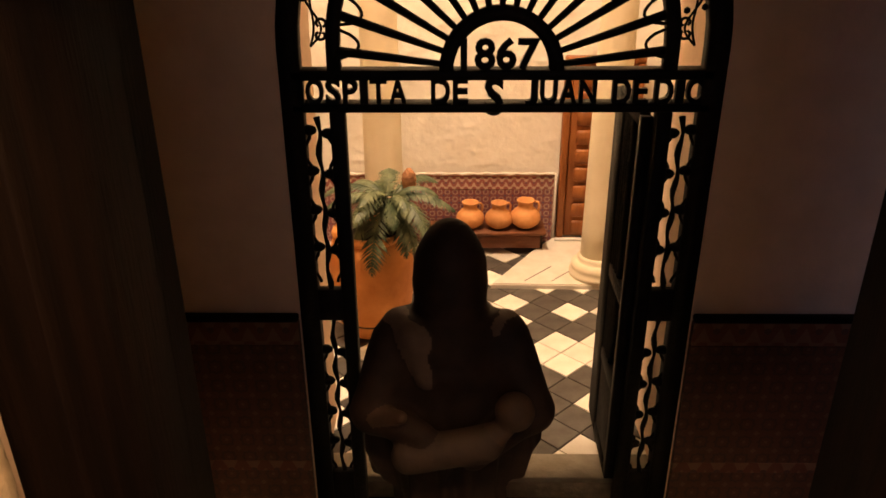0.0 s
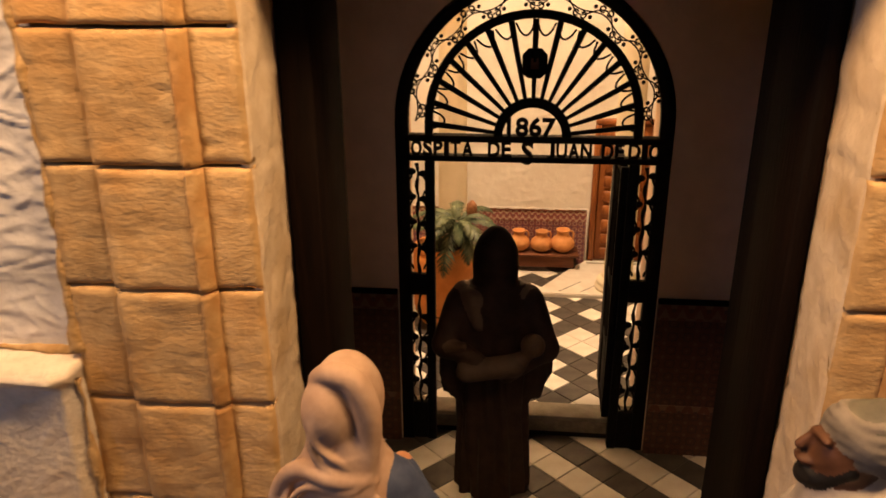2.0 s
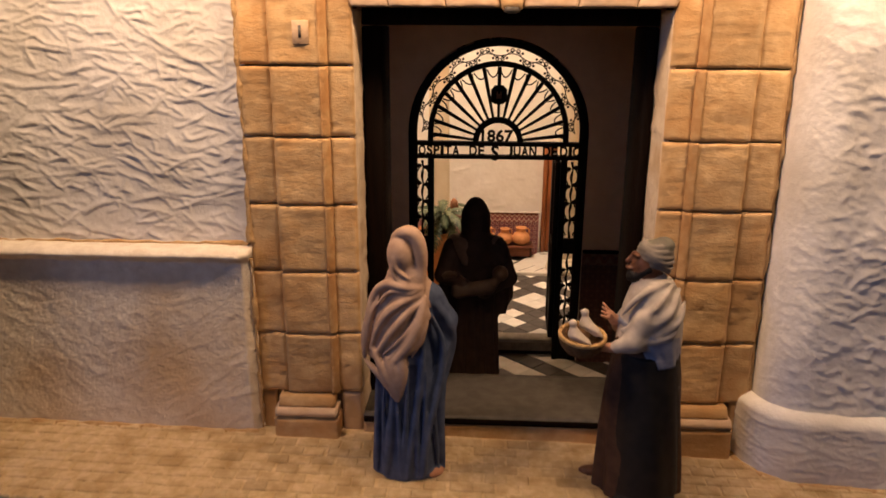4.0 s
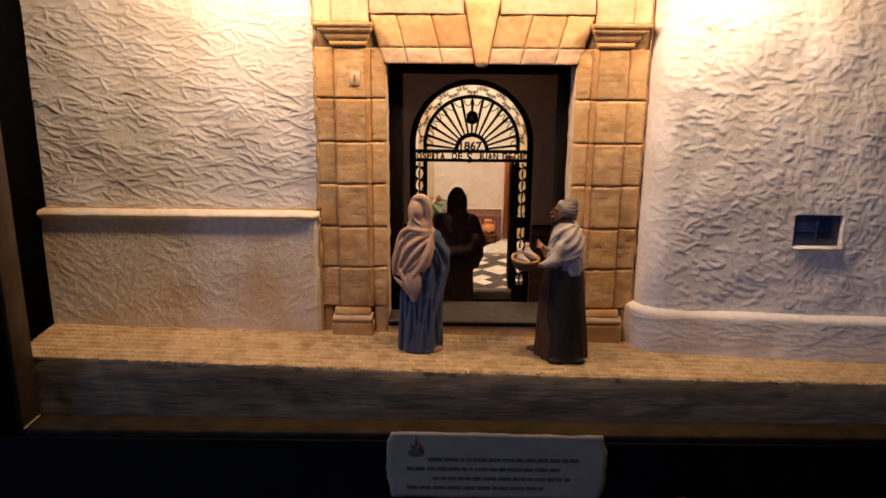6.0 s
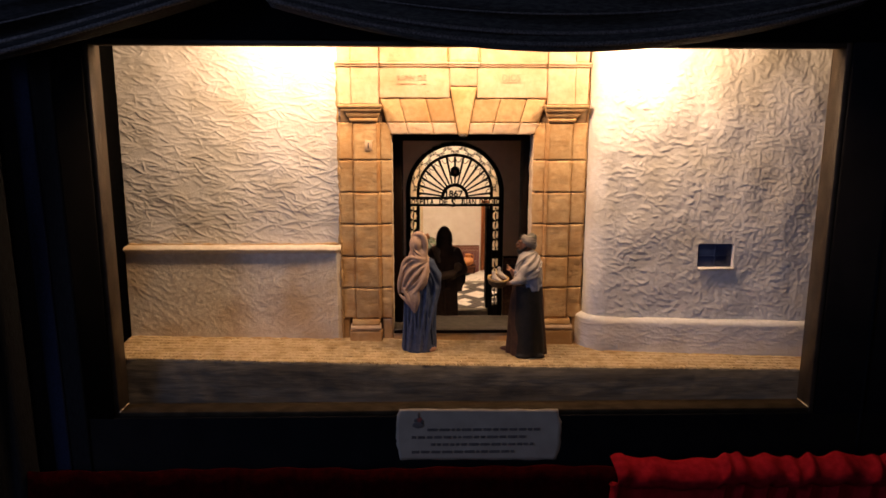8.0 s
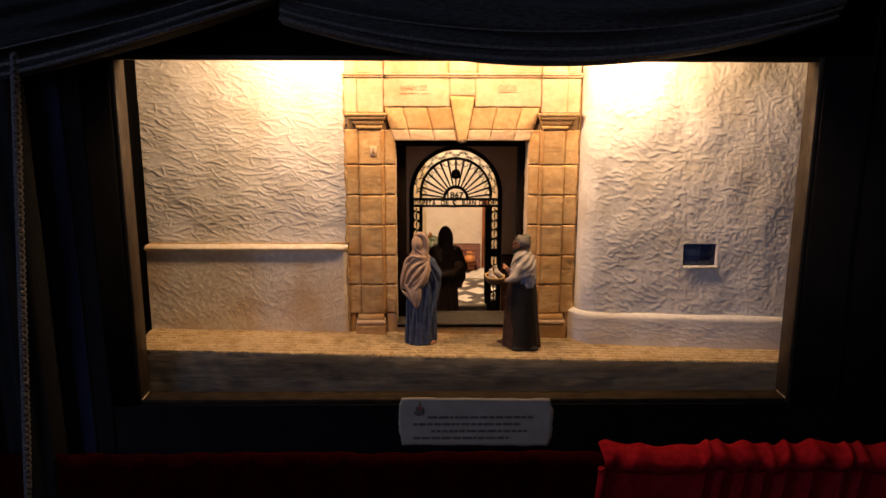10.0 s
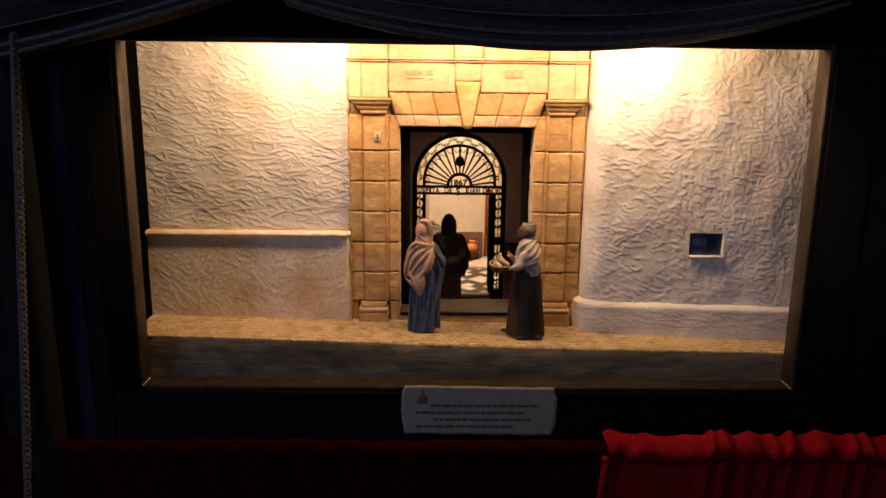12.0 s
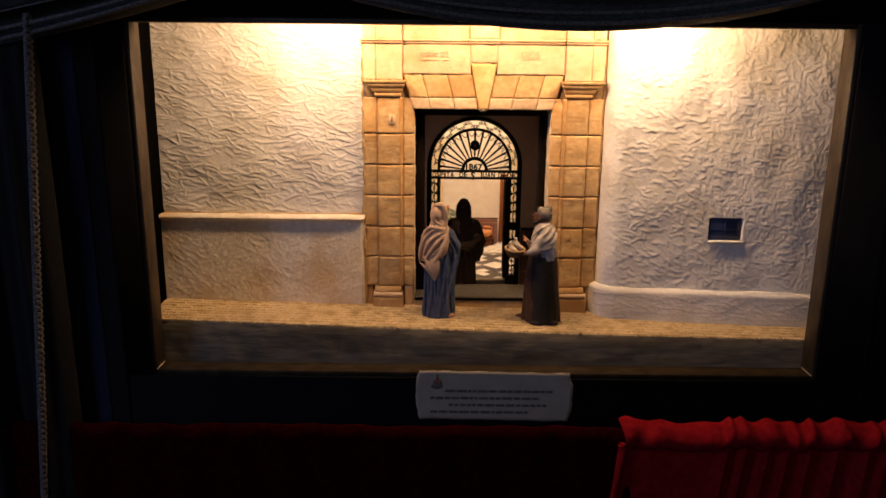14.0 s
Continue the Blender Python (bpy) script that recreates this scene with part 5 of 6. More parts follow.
def red_cloth(u, v):
    x = -0.60 + u * 1.40
    z = -0.100 - v * 0.75 + 0.001 * math.sin(u * 30)
    f = 0.003 * math.sin(u * 75 + 1.5 * math.sin(v * 3 + u * 9)) * (0.35 + v) + 0.002 * math.sin(u * 150 + 2 * v)
    return (x, YF - 0.030 - f - 0.03 * v, z)


cloth("red_cloth", red_cloth, None, RED_SHADED, "red velvet cloth hanging below the display, darkened as in shade", "cloth", 260, 40)


GATHERS = (0.010, 0.225, 0.262, 0.310, 0.352, 0.398, 0.455, 0.520, 0.560, 0.640, 0.700, 0.790, 0.880, 0.960)


def gather(u, wide):
    """Where the cloth is bunched into upright tucks."""
    return max(math.exp(-((u - c) / wide) ** 2) for c in GATHERS)


def ruffle_fold(u, v):
    return 0.0022 * math.sin(u * 60 + 1.2 * math.sin(v * 4) + 3 * math.sin(u * 13)) + 0.0038 * gather(u - 0.010 * v, 0.012) * (1.2 - v)


def ruffle_top(u):
    return -0.088 + 0.0048 * gather(u, 0.013) + 0.0018 * math.sin(u * 31) + 0.0015 * math.sin(u * 83)


def heading(u, v):
    """The gathered roll along the top of the red cloth."""
    a = math.pi * v
    return (0.158 + u * 0.56 + 0.004 * math.sin(u * 40 + v * 3), YF - 0.036 - math.sin(a) ** 0.6 * (0.022 + ruffle_fold(u, v)), ruffle_top(u) - v * 0.034)


def skirt(u, v):
    """The cloth that hangs below the roll, with a few tight gathers."""
    tuck = 0.012 * gather(u + 0.02 * v, 0.010)
    return (0.160 + u * 0.556 - 0.030 * v * (1 - u), YF - 0.036 - ruffle_fold(u, v) * v - tuck, -0.114 - v * 0.27)


ruffle = thing("red_ruffle", "bright red cloth gathered in a ruffle below the display", "cloth")
shift = lambda g: lambda u, v: tuple(Vector(g(u, v)) + Vector((0, 0.003, 0)))
part("heading", sheet(heading, shift(heading), 260, 24), RED, ruffle, "bright red gathered roll")
part("skirt", sheet(skirt, shift(skirt), 240, 24), RED, ruffle)

# the dim room behind the viewer
tagged(finish("floor", box(-2.2, 2.2, -3.2, 0.6, -1.05, -1.0), ROOM), "dark floor of the exhibition room", "floor", kind="structure")
tagged(finish("ceiling", box(-2.2, 2.2, -3.2, 0.6, 2.70, 2.75), ROOM), "dark ceiling of the exhibition room", "ceiling", kind="structure")
tagged(finish("wall_room_back", box(-2.2, 2.2, -3.25, -3.2, -1.0, 2.7), ROOM), "dark wall of the exhibition room", "wall", kind="structure")
for s in (-1, 1):
    tagged(finish("wall_room_side", box(*sorted((s * 2.2, s * 2.25)), -3.2, 0.6, -1.0, 2.7), ROOM), "dark wall of the exhibition room", "wall", kind="structure")
tagged(finish("wall_room_front", box(-2.2, 2.2, 0.55, 0.6, -1.0, 2.7), ROOM), "dark wall behind the display", "wall", kind="structure")

# ---- the figurines: smooth solids modelled from rounded forms ----


def surface(field, ids, origin, h):
    """Surface nets: vertices, quads and a form number for each quad, where the field changes sign."""
    inside = field < 0
    nx, ny, nz = field.shape
    mixed = np.zeros((nx - 1, ny - 1, nz - 1), int)
    total = np.zeros((nx - 1, ny - 1, nz - 1, 3))
    count = np.zeros((nx - 1, ny - 1, nz - 1))
    corners = [(a, b, c) for a in (0, 1) for b in (0, 1) for c in (0, 1)]
    cut = lambda A, o: A[o[0]:nx - 1 + o[0], o[1]:ny - 1 + o[1], o[2]:nz - 1 + o[2]]
    for p in corners:
        for axis in range(3):
            if p[axis]:
                continue
            q = list(p)
            q[axis] = 1
            fp, fq = cut(field, p), cut(field, q)
            cross = (fp < 0) != (fq < 0)
            t = np.where(cross, fp / np.where(cross, fp - fq, 1), 0)
            for k in range(3):
                total[..., k] += np.where(cross, p[k] + (t if k == axis else 0), 0)
            count += cross
    has = count > 0
    number = np.full(has.shape, -1)
    number[has] = np.arange(has.sum())
    idx = np.argwhere(has)
    verts = (idx + total[has] / count[has][:, None]) * h + origin
    quads, kinds = [], []
    for axis in range(3):
        a = [slice(1, -1)] * 3
        a[axis] = slice(0, -1)
        b = [slice(1, -1)] * 3
        b[axis] = slice(1, None)
        fa, fb = inside[tuple(a)], inside[tuple(b)]
        o1, o2 = [k for k in range(3) if k != axis]
        for flip, where in ((False, fa & ~fb), (True, ~fa & fb)):
            pos = np.argwhere(where)
            pos[:, o1] += 1
            pos[:, o2] += 1
            ring = []
            for d1, d2 in ((0, 0), (1, 0), (1, 1), (0, 1)):
                c = pos.copy()
                c[:, o1] -= d1
                c[:, o2] -= d2
                ring.append(number[c[:, 0], c[:, 1], c[:, 2]])
            q = np.stack(ring, 1)
            if flip != (axis == 1):
                q = q[:, ::-1]
            quads.append(q)
            kinds.append(ids[pos[:, 0], pos[:, 1], pos[:, 2]])
    q, k = np.concatenate(quads), np.concatenate(kinds)
    ok = (q >= 0).all(1)
    return verts, q[ok], k[ok]


class Figure:
    """Collects rounded forms; nearby forms flow into one another."""

    def __init__(self, lo, hi, h=0.00065):
        self.lo, self.h = np.array(lo), h
        axes = [np.arange(a, b, h) for a, b in zip(lo, hi)]
        self.X, self.Y, self.Z = np.meshgrid(*axes, indexing="ij")
        self.field = np.full(self.X.shape, 1.0)
        self.near = np.full(self.X.shape, 1.0)
        self.ids = np.zeros(self.X.shape, int)

    def window(self, points, reach):
        """The part of the grid round some points."""
        p = np.array(points)
        a = np.clip(np.floor((p.min(0) - reach - self.lo) / self.h).astype(int), 0, None)
        b = np.ceil((p.max(0) + reach - self.lo) / self.h).astype(int) + 1
        return tuple(slice(m, max(n, m + 1)) for m, n in zip(a, b))

    def add(self, d, mat, k=0.002, at=...):
        near, field = self.near[at], self.field[at]
        self.ids[at] = np.where(d < near, mat, self.ids[at])
        self.near[at] = np.minimum(near, d)
        w = np.clip(0.5 + 0.5 * (field - d) / k, 0, 1)
        self.field[at] = field * (1 - w) + d * w - k * w * (1 - w)
        return self

    def ball(self, c, r, mat, k=0.002):
        c, r = np.array(c), np.array(r if isinstance(r, (tuple, list)) else (r, r, r))
        at = self.window([c], r.max() + 0.006)
        q = np.sqrt(((self.X[at] - c[0]) / r[0]) ** 2 + ((self.Y[at] - c[1]) / r[1]) ** 2 + ((self.Z[at] - c[2]) / r[2]) ** 2)
        return self.add((q - 1) * r.min(), mat, k, at)

    def limb(self, a, b, ra, rb, mat, k=0.002, folds=0.0, freq=900.0):
        a, b = np.array(a), np.array(b)
        at = self.window([a, b], max(ra, rb) + 0.006)
        X, Y, Z = self.X[at], self.Y[at], self.Z[at]
        ab = b - a
        t = np.clip(((X - a[0]) * ab[0] + (Y - a[1]) * ab[1] + (Z - a[2]) * ab[2]) / (ab @ ab), 0, 1)
        d = np.sqrt((X - a[0] - t * ab[0]) ** 2 + (Y - a[1] - t * ab[1]) ** 2 + (Z - a[2] - t * ab[2]) ** 2) - (ra + t * (rb - ra))
        if folds:
            d = d + folds * np.sin(t * np.linalg.norm(ab) * freq + 3 * np.sin(Z * 200))
        return self.add(d, mat, k, at)

    def fold(self, points, r, mat, k=0.0016, tip=0.35):
        """A soft ridge of cloth along a curve, thinner towards both ends."""
        p = np.array(points, float)
        n = len(p)
        ext = np.vstack([2 * p[0] - p[1], p, 2 * p[-1] - p[-2]])
        curve = []
        for i in range(n - 1):
            for t in np.linspace(0, 1, 6, endpoint=False):
                a, b, c, e = ext[i:i + 4]
                curve.append(0.5 * (2 * b + (c - a) * t + (2 * a - 5 * b + 4 * c - e) * t * t + (3 * b - a - 3 * c + e) * t ** 3))
        curve.append(p[-1])
        curve = np.array(curve)
        at = self.window(curve, r + 0.005)
        X, Y, Z = self.X[at], self.Y[at], self.Z[at]
        best = np.full(X.shape, 1.0)
        m = len(curve) - 1
        for i in range(m):
            a, ab = curve[i], curve[i + 1] - curve[i]
            t = np.clip(((X - a[0]) * ab[0] + (Y - a[1]) * ab[1] + (Z - a[2]) * ab[2]) / (ab @ ab), 0, 1)
            s = (i + t) / m
            rr = r * (tip + (1 - tip) * np.sin(np.pi * np.clip(s, 0, 1)) ** 0.6)
            best = np.minimum(best, np.sqrt((X - a[0] - t * ab[0]) ** 2 + (Y - a[1] - t * ab[1]) ** 2 + (Z - a[2] - t * ab[2]) ** 2) - rr)
        return self.add(best, mat, k, at)

    def robe(self, rows, mat, folds=0.0008, n=11, phase=0.0, k=0.002, tilt=0.0):
        """rows: height, half width, half depth, middle x and y. Folds run down it and deepen towards the hem."""
        rows = sorted(rows)
        zs = [r[0] for r in rows]
        wx, wy, cx, cy = (np.interp(self.Z, zs, [r[m] for r in rows]) for m in (1, 2, 3, 4))
        x, y = self.X - cx, self.Y - cy
        ang = np.arctan2(y / wy, x / wx)
        q = np.sqrt((x / wx) ** 2 + (y / wy) ** 2)
        low = np.clip((zs[-1] - self.Z) / (zs[-1] - zs[0]), 0, 1)
        wave = np.sin(n * ang + phase + tilt * self.Z + 1.5 * np.sin(2 * ang + self.Z * 45)) + 0.5 * np.sin(n * 1.73 * ang + 2 + self.Z * 60 * (1 if tilt == 0 else 2))
        d = (q - 1) * np.minimum(wx, wy) + folds * (0.35 + low) * wave
        d = np.maximum(d, np.maximum(zs[0] - self.Z, self.Z - zs[-1]))
        return self.add(d * 0.85, mat, k)

    def build(self, name, mats, label, place, turn=0.0, category="figurine"):
        v, q, kinds = surface(self.field, self.ids, self.lo, self.h)
        me = bpy.data.meshes.new(name)
        me.from_pydata(v.tolist(), [], q.tolist())
        for m in mats:
            me.materials.append(m)
        me.polygons.foreach_set("material_index", kinds.astype(np.int32))
        me.shade_smooth()
        me.update()
        bm = bmesh.new()
        bm.from_mesh(me)
        for _ in range(2):
            bmesh.ops.smooth_vert(bm, verts=bm.verts, factor=0.5, use_axis_x=True, use_axis_y=True, use_axis_z=True)
        bmesh.ops.recalc_face_normals(bm, faces=bm.faces[:])
        bm.to_mesh(me)
        bm.free()
        ob = new(name, me)
        ob.matrix_world = pose(*place, 0, 0, turn)
        return tagged(ob, label, category)


# woman with a shawl over her head; she faces +y
f = Figure((-0.034, -0.032, -0.001), (0.036, 0.030, 0.156), 0.0005)
f.robe([(0.0, 0.0205, 0.0180, 0, 0), (0.030, 0.0188, 0.0158, 0, 0), (0.070, 0.0165, 0.0135, 0, 0), (0.100, 0.0165, 0.0115, 0, 0), (0.116, 0.0110, 0.0090, 0, 0)], 0, 0.0003, 8)
f.limb((0.013, 0.001, 0.109), (0.0205, 0.005, 0.094), 0.0074, 0.0064, 0, 0.004)
f.limb((0.0205, 0.005, 0.094), (0.014, 0.021, 0.096), 0.0066, 0.0045, 0, 0.003)
f.limb((0.0210, 0.004, 0.092), (0.0180, 0.000, 0.052), 0.0064, 0.0040, 0, 0.004)
f.limb((-0.013, 0.002, 0.106), (-0.017, 0.010, 0.082), 0.0070, 0.0060, 0, 0.004)
f.limb((-0.017, 0.010, 0.082), (0.002, 0.021, 0.093), 0.0060, 0.0040, 0, 0.003)
f.ball((0.012, 0.0240, 0.098), 0.0036, 2)
f.ball((0.002, 0.0055, 0.134), (0.0086, 0.0098, 0.0115), 2)
# shawl: a hood gathered at the nape, wraps across the back, a pointed tail
f.ball((0.0008, 0.0030, 0.1355), (0.0098, 0.0108, 0.0138), 1, 0.0015)
f.ball((-0.0022, -0.0022, 0.1345), (0.0082, 0.0098, 0.0118), 1, 0.0010)
f.fold([(-0.0060, -0.0020, 0.1440), (-0.0010, -0.0050, 0.1475), (0.0050, -0.0062, 0.1460), (0.0082, -0.0062, 0.1380), (0.0086, -0.0060, 0.1280), (0.0080, -0.0075, 0.1180)], 0.0037, 1, 0.0009, 0.6)
f.limb((0.003, -0.004, 0.124), (0.002, -0.006, 0.112), 0.0060, 0.0070, 1, 0.002)
f.limb((0.0, 0.001, 0.128), (0, 0, 0.114), 0.0090, 0.0115, 1, 0.003)
f.robe([(0.074, 0.0165, 0.0148, -0.0060, 0.000), (0.094, 0.0170, 0.0142, -0.0045, 0.000), (0.108, 0.0160, 0.0126, -0.0015, 0.000), (0.116, 0.0128, 0.0114, 0, 0), (0.123, 0.0096, 0.0102, 0, 0)], 1, 0.0002, 5, 0.6, 0.003, 150)


def back_of(x, z, out=0.0):
    """A point on the back of the shawl."""
    zs = [0.03, 0.074, 0.094, 0.108, 0.116, 0.1235, 0.136, 0.150]
    wx = float(np.interp(z, zs, [0.0195, 0.0215, 0.0205, 0.0172, 0.0130, 0.0098, 0.0104, 0.0060]))
    wy = float(np.interp(z, zs, [0.0165, 0.0158, 0.0150, 0.0132, 0.0118, 0.0106, 0.0112, 0.0060]))
    return (x, -wy * math.sqrt(max(0.02, 1 - (x / (wx * 1.22)) ** 2)) - out, z)


for pts, r in (([(0.0105, 0.1165), (0.0000, 0.1180), (-0.0105, 0.1185), (-0.0180, 0.1095), (-0.0215, 0.0930)], 0.0030),
               ([(0.0100, 0.1140), (-0.0020, 0.1090), (-0.0120, 0.0990), (-0.0195, 0.0805)], 0.0025),
               ([(0.0105, 0.1110), (0.0020, 0.1040), (-0.0065, 0.0930), (-0.0155, 0.0780)], 0.0027),
               ([(0.0110, 0.1120), (0.0075, 0.0980), (0.0020, 0.0850), (-0.0060, 0.0750)], 0.0040),
               ([(0.0125, 0.1060), (0.0100, 0.0930), (0.0055, 0.0820)], 0.0024),
               ([(-0.0185, 0.1070), (-0.0225, 0.0890), (-0.0232, 0.0740)], 0.0026),
               ([(-0.0225, 0.0725), (-0.0150, 0.0665), (-0.0045, 0.0530)], 0.0022),
               ([(-0.0180, 0.0820), (-0.0140, 0.0740), (-0.0085, 0.0640)], 0.0026),
               ([(-0.0020, 0.0815), (-0.0010, 0.0690), (-0.0038, 0.0520)], 0.0034),
               ([(-0.0100, 0.0780), (-0.0070, 0.0660), (-0.0045, 0.0540)], 0.0026),
               ([(0.0085, 0.1130), (-0.0060, 0.1060), (-0.0150, 0.0920)], 0.0013),
               ([(-0.0150, 0.0770), (-0.0110, 0.0670), (-0.0052, 0.0570)], 0.0032),
               ([(-0.0060, 0.0780), (-0.0045, 0.0660), (-0.0042, 0.0560)], 0.0032),
               ([(0.0090, 0.1080), (0.0040, 0.0960), (-0.0020, 0.0860), (-0.0110, 0.0740)], 0.0014),
               ([(0.0110, 0.1010), (0.0080, 0.0880), (0.0040, 0.0780)], 0.0012),
               ([(-0.0140, 0.1120), (-0.0190, 0.0990), (-0.0215, 0.0840)], 0.0013)):
    f.fold([back_of(x, z, 0.0001) for x, z in pts], r * 0.9, 1, 0.0013)
# finer creases that fan out from the nape
for pts in ([(0.0098, 0.1190), (0.0040, 0.1150), (-0.0080, 0.1150), (-0.0160, 0.1060)], [(0.0100, 0.1155), (0.0010, 0.1110), (-0.0100, 0.1045), (-0.0180, 0.0900)],
            [(0.0104, 0.1120), (0.0000, 0.1020), (-0.0100, 0.0890), (-0.0175, 0.0760)], [(0.0108, 0.1085), (0.0050, 0.0980), (-0.0030, 0.0880), (-0.0120, 0.0790)],
            [(0.0116, 0.1050), (0.0085, 0.0930), (0.0030, 0.0800)], [(-0.0060, 0.1350), (-0.0040, 0.1280), (0.0030, 0.1220)], [(-0.0075, 0.1300), (-0.0050, 0.1235), (0.0020, 0.1190)],
            [(-0.0085, 0.0730), (-0.0060, 0.0640), (-0.0048, 0.0560)], [(-0.0190, 0.0700), (-0.0120, 0.0650), (-0.0060, 0.0580)]):
    f.fold([back_of(x, z, 0.0006) for x, z in pts], 0.0012, 1, 0.0009)
# the blue side: a hanging sleeve and a few broad, uneven folds of the robe
for pts, r in (([(0.0165, -0.0050, 0.106), (0.0240, -0.0010, 0.092), (0.0255, 0.0030, 0.078), (0.0215, 0.0010, 0.060)], 0.0030),
               ([(0.0140, -0.0100, 0.102), (0.0200, -0.0060, 0.084), (0.0190, -0.0070, 0.062), (0.0150, -0.0110, 0.040)], 0.0026),
               ([(0.0225, -0.0010, 0.080), (0.0170, -0.0095, 0.054), (0.0120, -0.0150, 0.026), (0.0100, -0.0172, 0.003)], 0.0030),
               ([(0.0105, -0.0120, 0.088), (0.0085, -0.0142, 0.060), (0.0045, -0.0165, 0.032), (0.0010, -0.0185, 0.003)], 0.0026),
               ([(-0.0060, -0.0140, 0.058), (-0.0085, -0.0152, 0.030), (-0.0115, -0.0158, 0.003)], 0.0030),
               ([(0.0205, -0.0030, 0.060), (0.0195, -0.0060, 0.030), (0.0210, -0.0065, 0.003)], 0.0034),
               ([(-0.0160, -0.0080, 0.064), (-0.0168, -0.0100, 0.030), (-0.0185, -0.0090, 0.003)], 0.0024)):
    f.fold(pts, r * 0.70, 0, 0.0030, 0.45)
for x, top, lean in ((0.0155, 0.050, 0.003), (0.0118, 0.066, -0.002), (0.0062, 0.054, 0.001), (0.0020, 0.070, -0.003), (-0.0040, 0.050, 0.002), (-0.0118, 0.056, -0.001), (-0.0160, 0.040, -0.001)):
    f.fold([(x + lean * q, -0.0165 * math.sqrt(max(0.05, 1 - ((x + lean * q) / 0.021) ** 2)) - 0.0016 * q, top * (1 - q) + 0.003) for q in (0, 0.35, 0.7, 1)], 0.0013, 0, 0.0014, 0.3)
f.ball((0.0150, -0.0090, 0.002), (0.0062, 0.0046, 0.0032), 2)
f.ball((-0.006, 0.017, 0.002), (0.004, 0.007, 0.003), 2)
woman = f.build("woman_figurine", [BLUE, SHAWL, SKIN], "painted clay woman in a blue robe and beige head shawl", (-0.0545, -0.0328, pave_z(-0.0545, -0.0328) - 0.0008), 0)
woman.matrix_world = woman.matrix_world @ Matrix.Diagonal((1.0, 1.0, 0.98, 1))

# man with a turban; he faces -x, holding a basket before him
f = Figure((-0.042, -0.032, -0.001), (0.032, 0.032, 0.162), 0.0006)
f.robe([(0.0, 0.0235, 0.0200, 0.001, 0), (0.035, 0.0215, 0.0185, 0.001, 0), (0.075, 0.0188, 0.0165, 0.000, 0), (0.096, 0.0155, 0.0155, 0, 0), (0.112, 0.0085, 0.0110, -0.001, 0)], 0, 0.0007, 7)
f.robe([(0.004, 0.0188, 0.0208, 0.003, -0.004), (0.050, 0.0176, 0.0188, 0.0022, -0.0030), (0.090, 0.0155, 0.0162, 0.001, -0.0022)], 1, 0.0003, 5, 1.0, 0.0015)
f.limb((-0.001, 0.0, 0.120), (-0.0025, 0.0, 0.136), 0.0066, 0.0058, 2)
f.ball((-0.0030, 0.0, 0.1395), (0.0080, 0.0074, 0.0096), 2)
f.limb((-0.0100, 0.0, 0.1455), (-0.0126, 0.0, 0.1415), 0.0010, 0.0015, 2, 0.0010)
f.ball((-0.0112, 0.0, 0.1380), (0.0026, 0.0034, 0.0014), 2, 0.001)
f.limb((-0.0098, 0.0, 0.1462), (-0.0086, -0.0050, 0.1458), 0.0012, 0.0010, 2, 0.0008)
f.ball((-0.0102, 0.0, 0.1330), (0.0030, 0.0034, 0.0034), 5, 0.0012)
f.limb((-0.0090, -0.0030, 0.1335), (-0.0030, -0.0066, 0.1385), 0.0023, 0.0016, 5, 0.0012)
f.limb((-0.0116, -0.0012, 0.1362), (-0.0104, -0.0040, 0.1350), 0.0008, 0.0007, 5, 0.0006)
f.ball((0.0010, 0.0, 0.1462), (0.0080, 0.0082, 0.0080), 4, 0.0015)
f.ball((0.0045, 0.0, 0.1510), (0.0054, 0.0062, 0.0048), 4, 0.0015)
for k in range(6):
    kz = 0.1402 + 0.0023 * k
    rr = (0.0074, 0.0082, 0.0086, 0.0084, 0.0076, 0.0060)[k]
    f.fold([(0.0010 + rr * math.cos(w), rr * 0.98 * math.sin(w), kz - (0.45 - 0.05 * k) * rr * math.cos(w) + 0.0005 * math.sin(3 * w + k)) for w in [2 * math.pi * q / 14 for q in range(15)]], 0.0010, 6, 0.0012, 1.0)
f.robe([(0.096, 0.0160, 0.0168, 0.0012, -0.001), (0.106, 0.0158, 0.0172, 0.0016, -0.001), (0.116, 0.0148, 0.0168, 0.0018, -0.001), (0.125, 0.0124, 0.0140, 0.0018, 0), (0.132, 0.0088, 0.0096, 0.0014, 0)], 3, 0.0002, 5, 0.4, 0.003, 150)


def flank(x, z, out=0.0008):
    """A point on the side of the shawl that is turned to the street."""
    zs = [0.07, 0.096, 0.110, 0.119, 0.126, 0.133]
    wx = float(np.interp(z, zs, [0.0180, 0.0178, 0.0175, 0.0160, 0.0135, 0.0092]))
    wy = float(np.interp(z, zs, [0.0190, 0.0184, 0.0182, 0.0172, 0.0142, 0.0098]))
    return (x, -wy * math.sqrt(max(0.02, 1 - (x / (wx * 1.2)) ** 2)) - out, z)


for pts, r in (([(0.0070, 0.1325), (-0.0065, 0.1260), (-0.0150, 0.1140)], 0.0028),
               ([(0.0100, 0.1315), (0.0000, 0.1200), (-0.0145, 0.1050)], 0.0028),
               ([(0.0135, 0.1285), (0.0070, 0.1165), (-0.0096, 0.1020)], 0.0028),
               ([(0.0160, 0.1220), (0.0115, 0.1110), (-0.0050, 0.1015)], 0.0028),
               ([(-0.0150, 0.1060), (-0.0030, 0.1010), (0.0090, 0.1045), (0.0125, 0.1080)], 0.0020)):
    f.fold([flank(x, z, -0.0002) for x, z in pts], r * 0.6, 3, 0.0019)
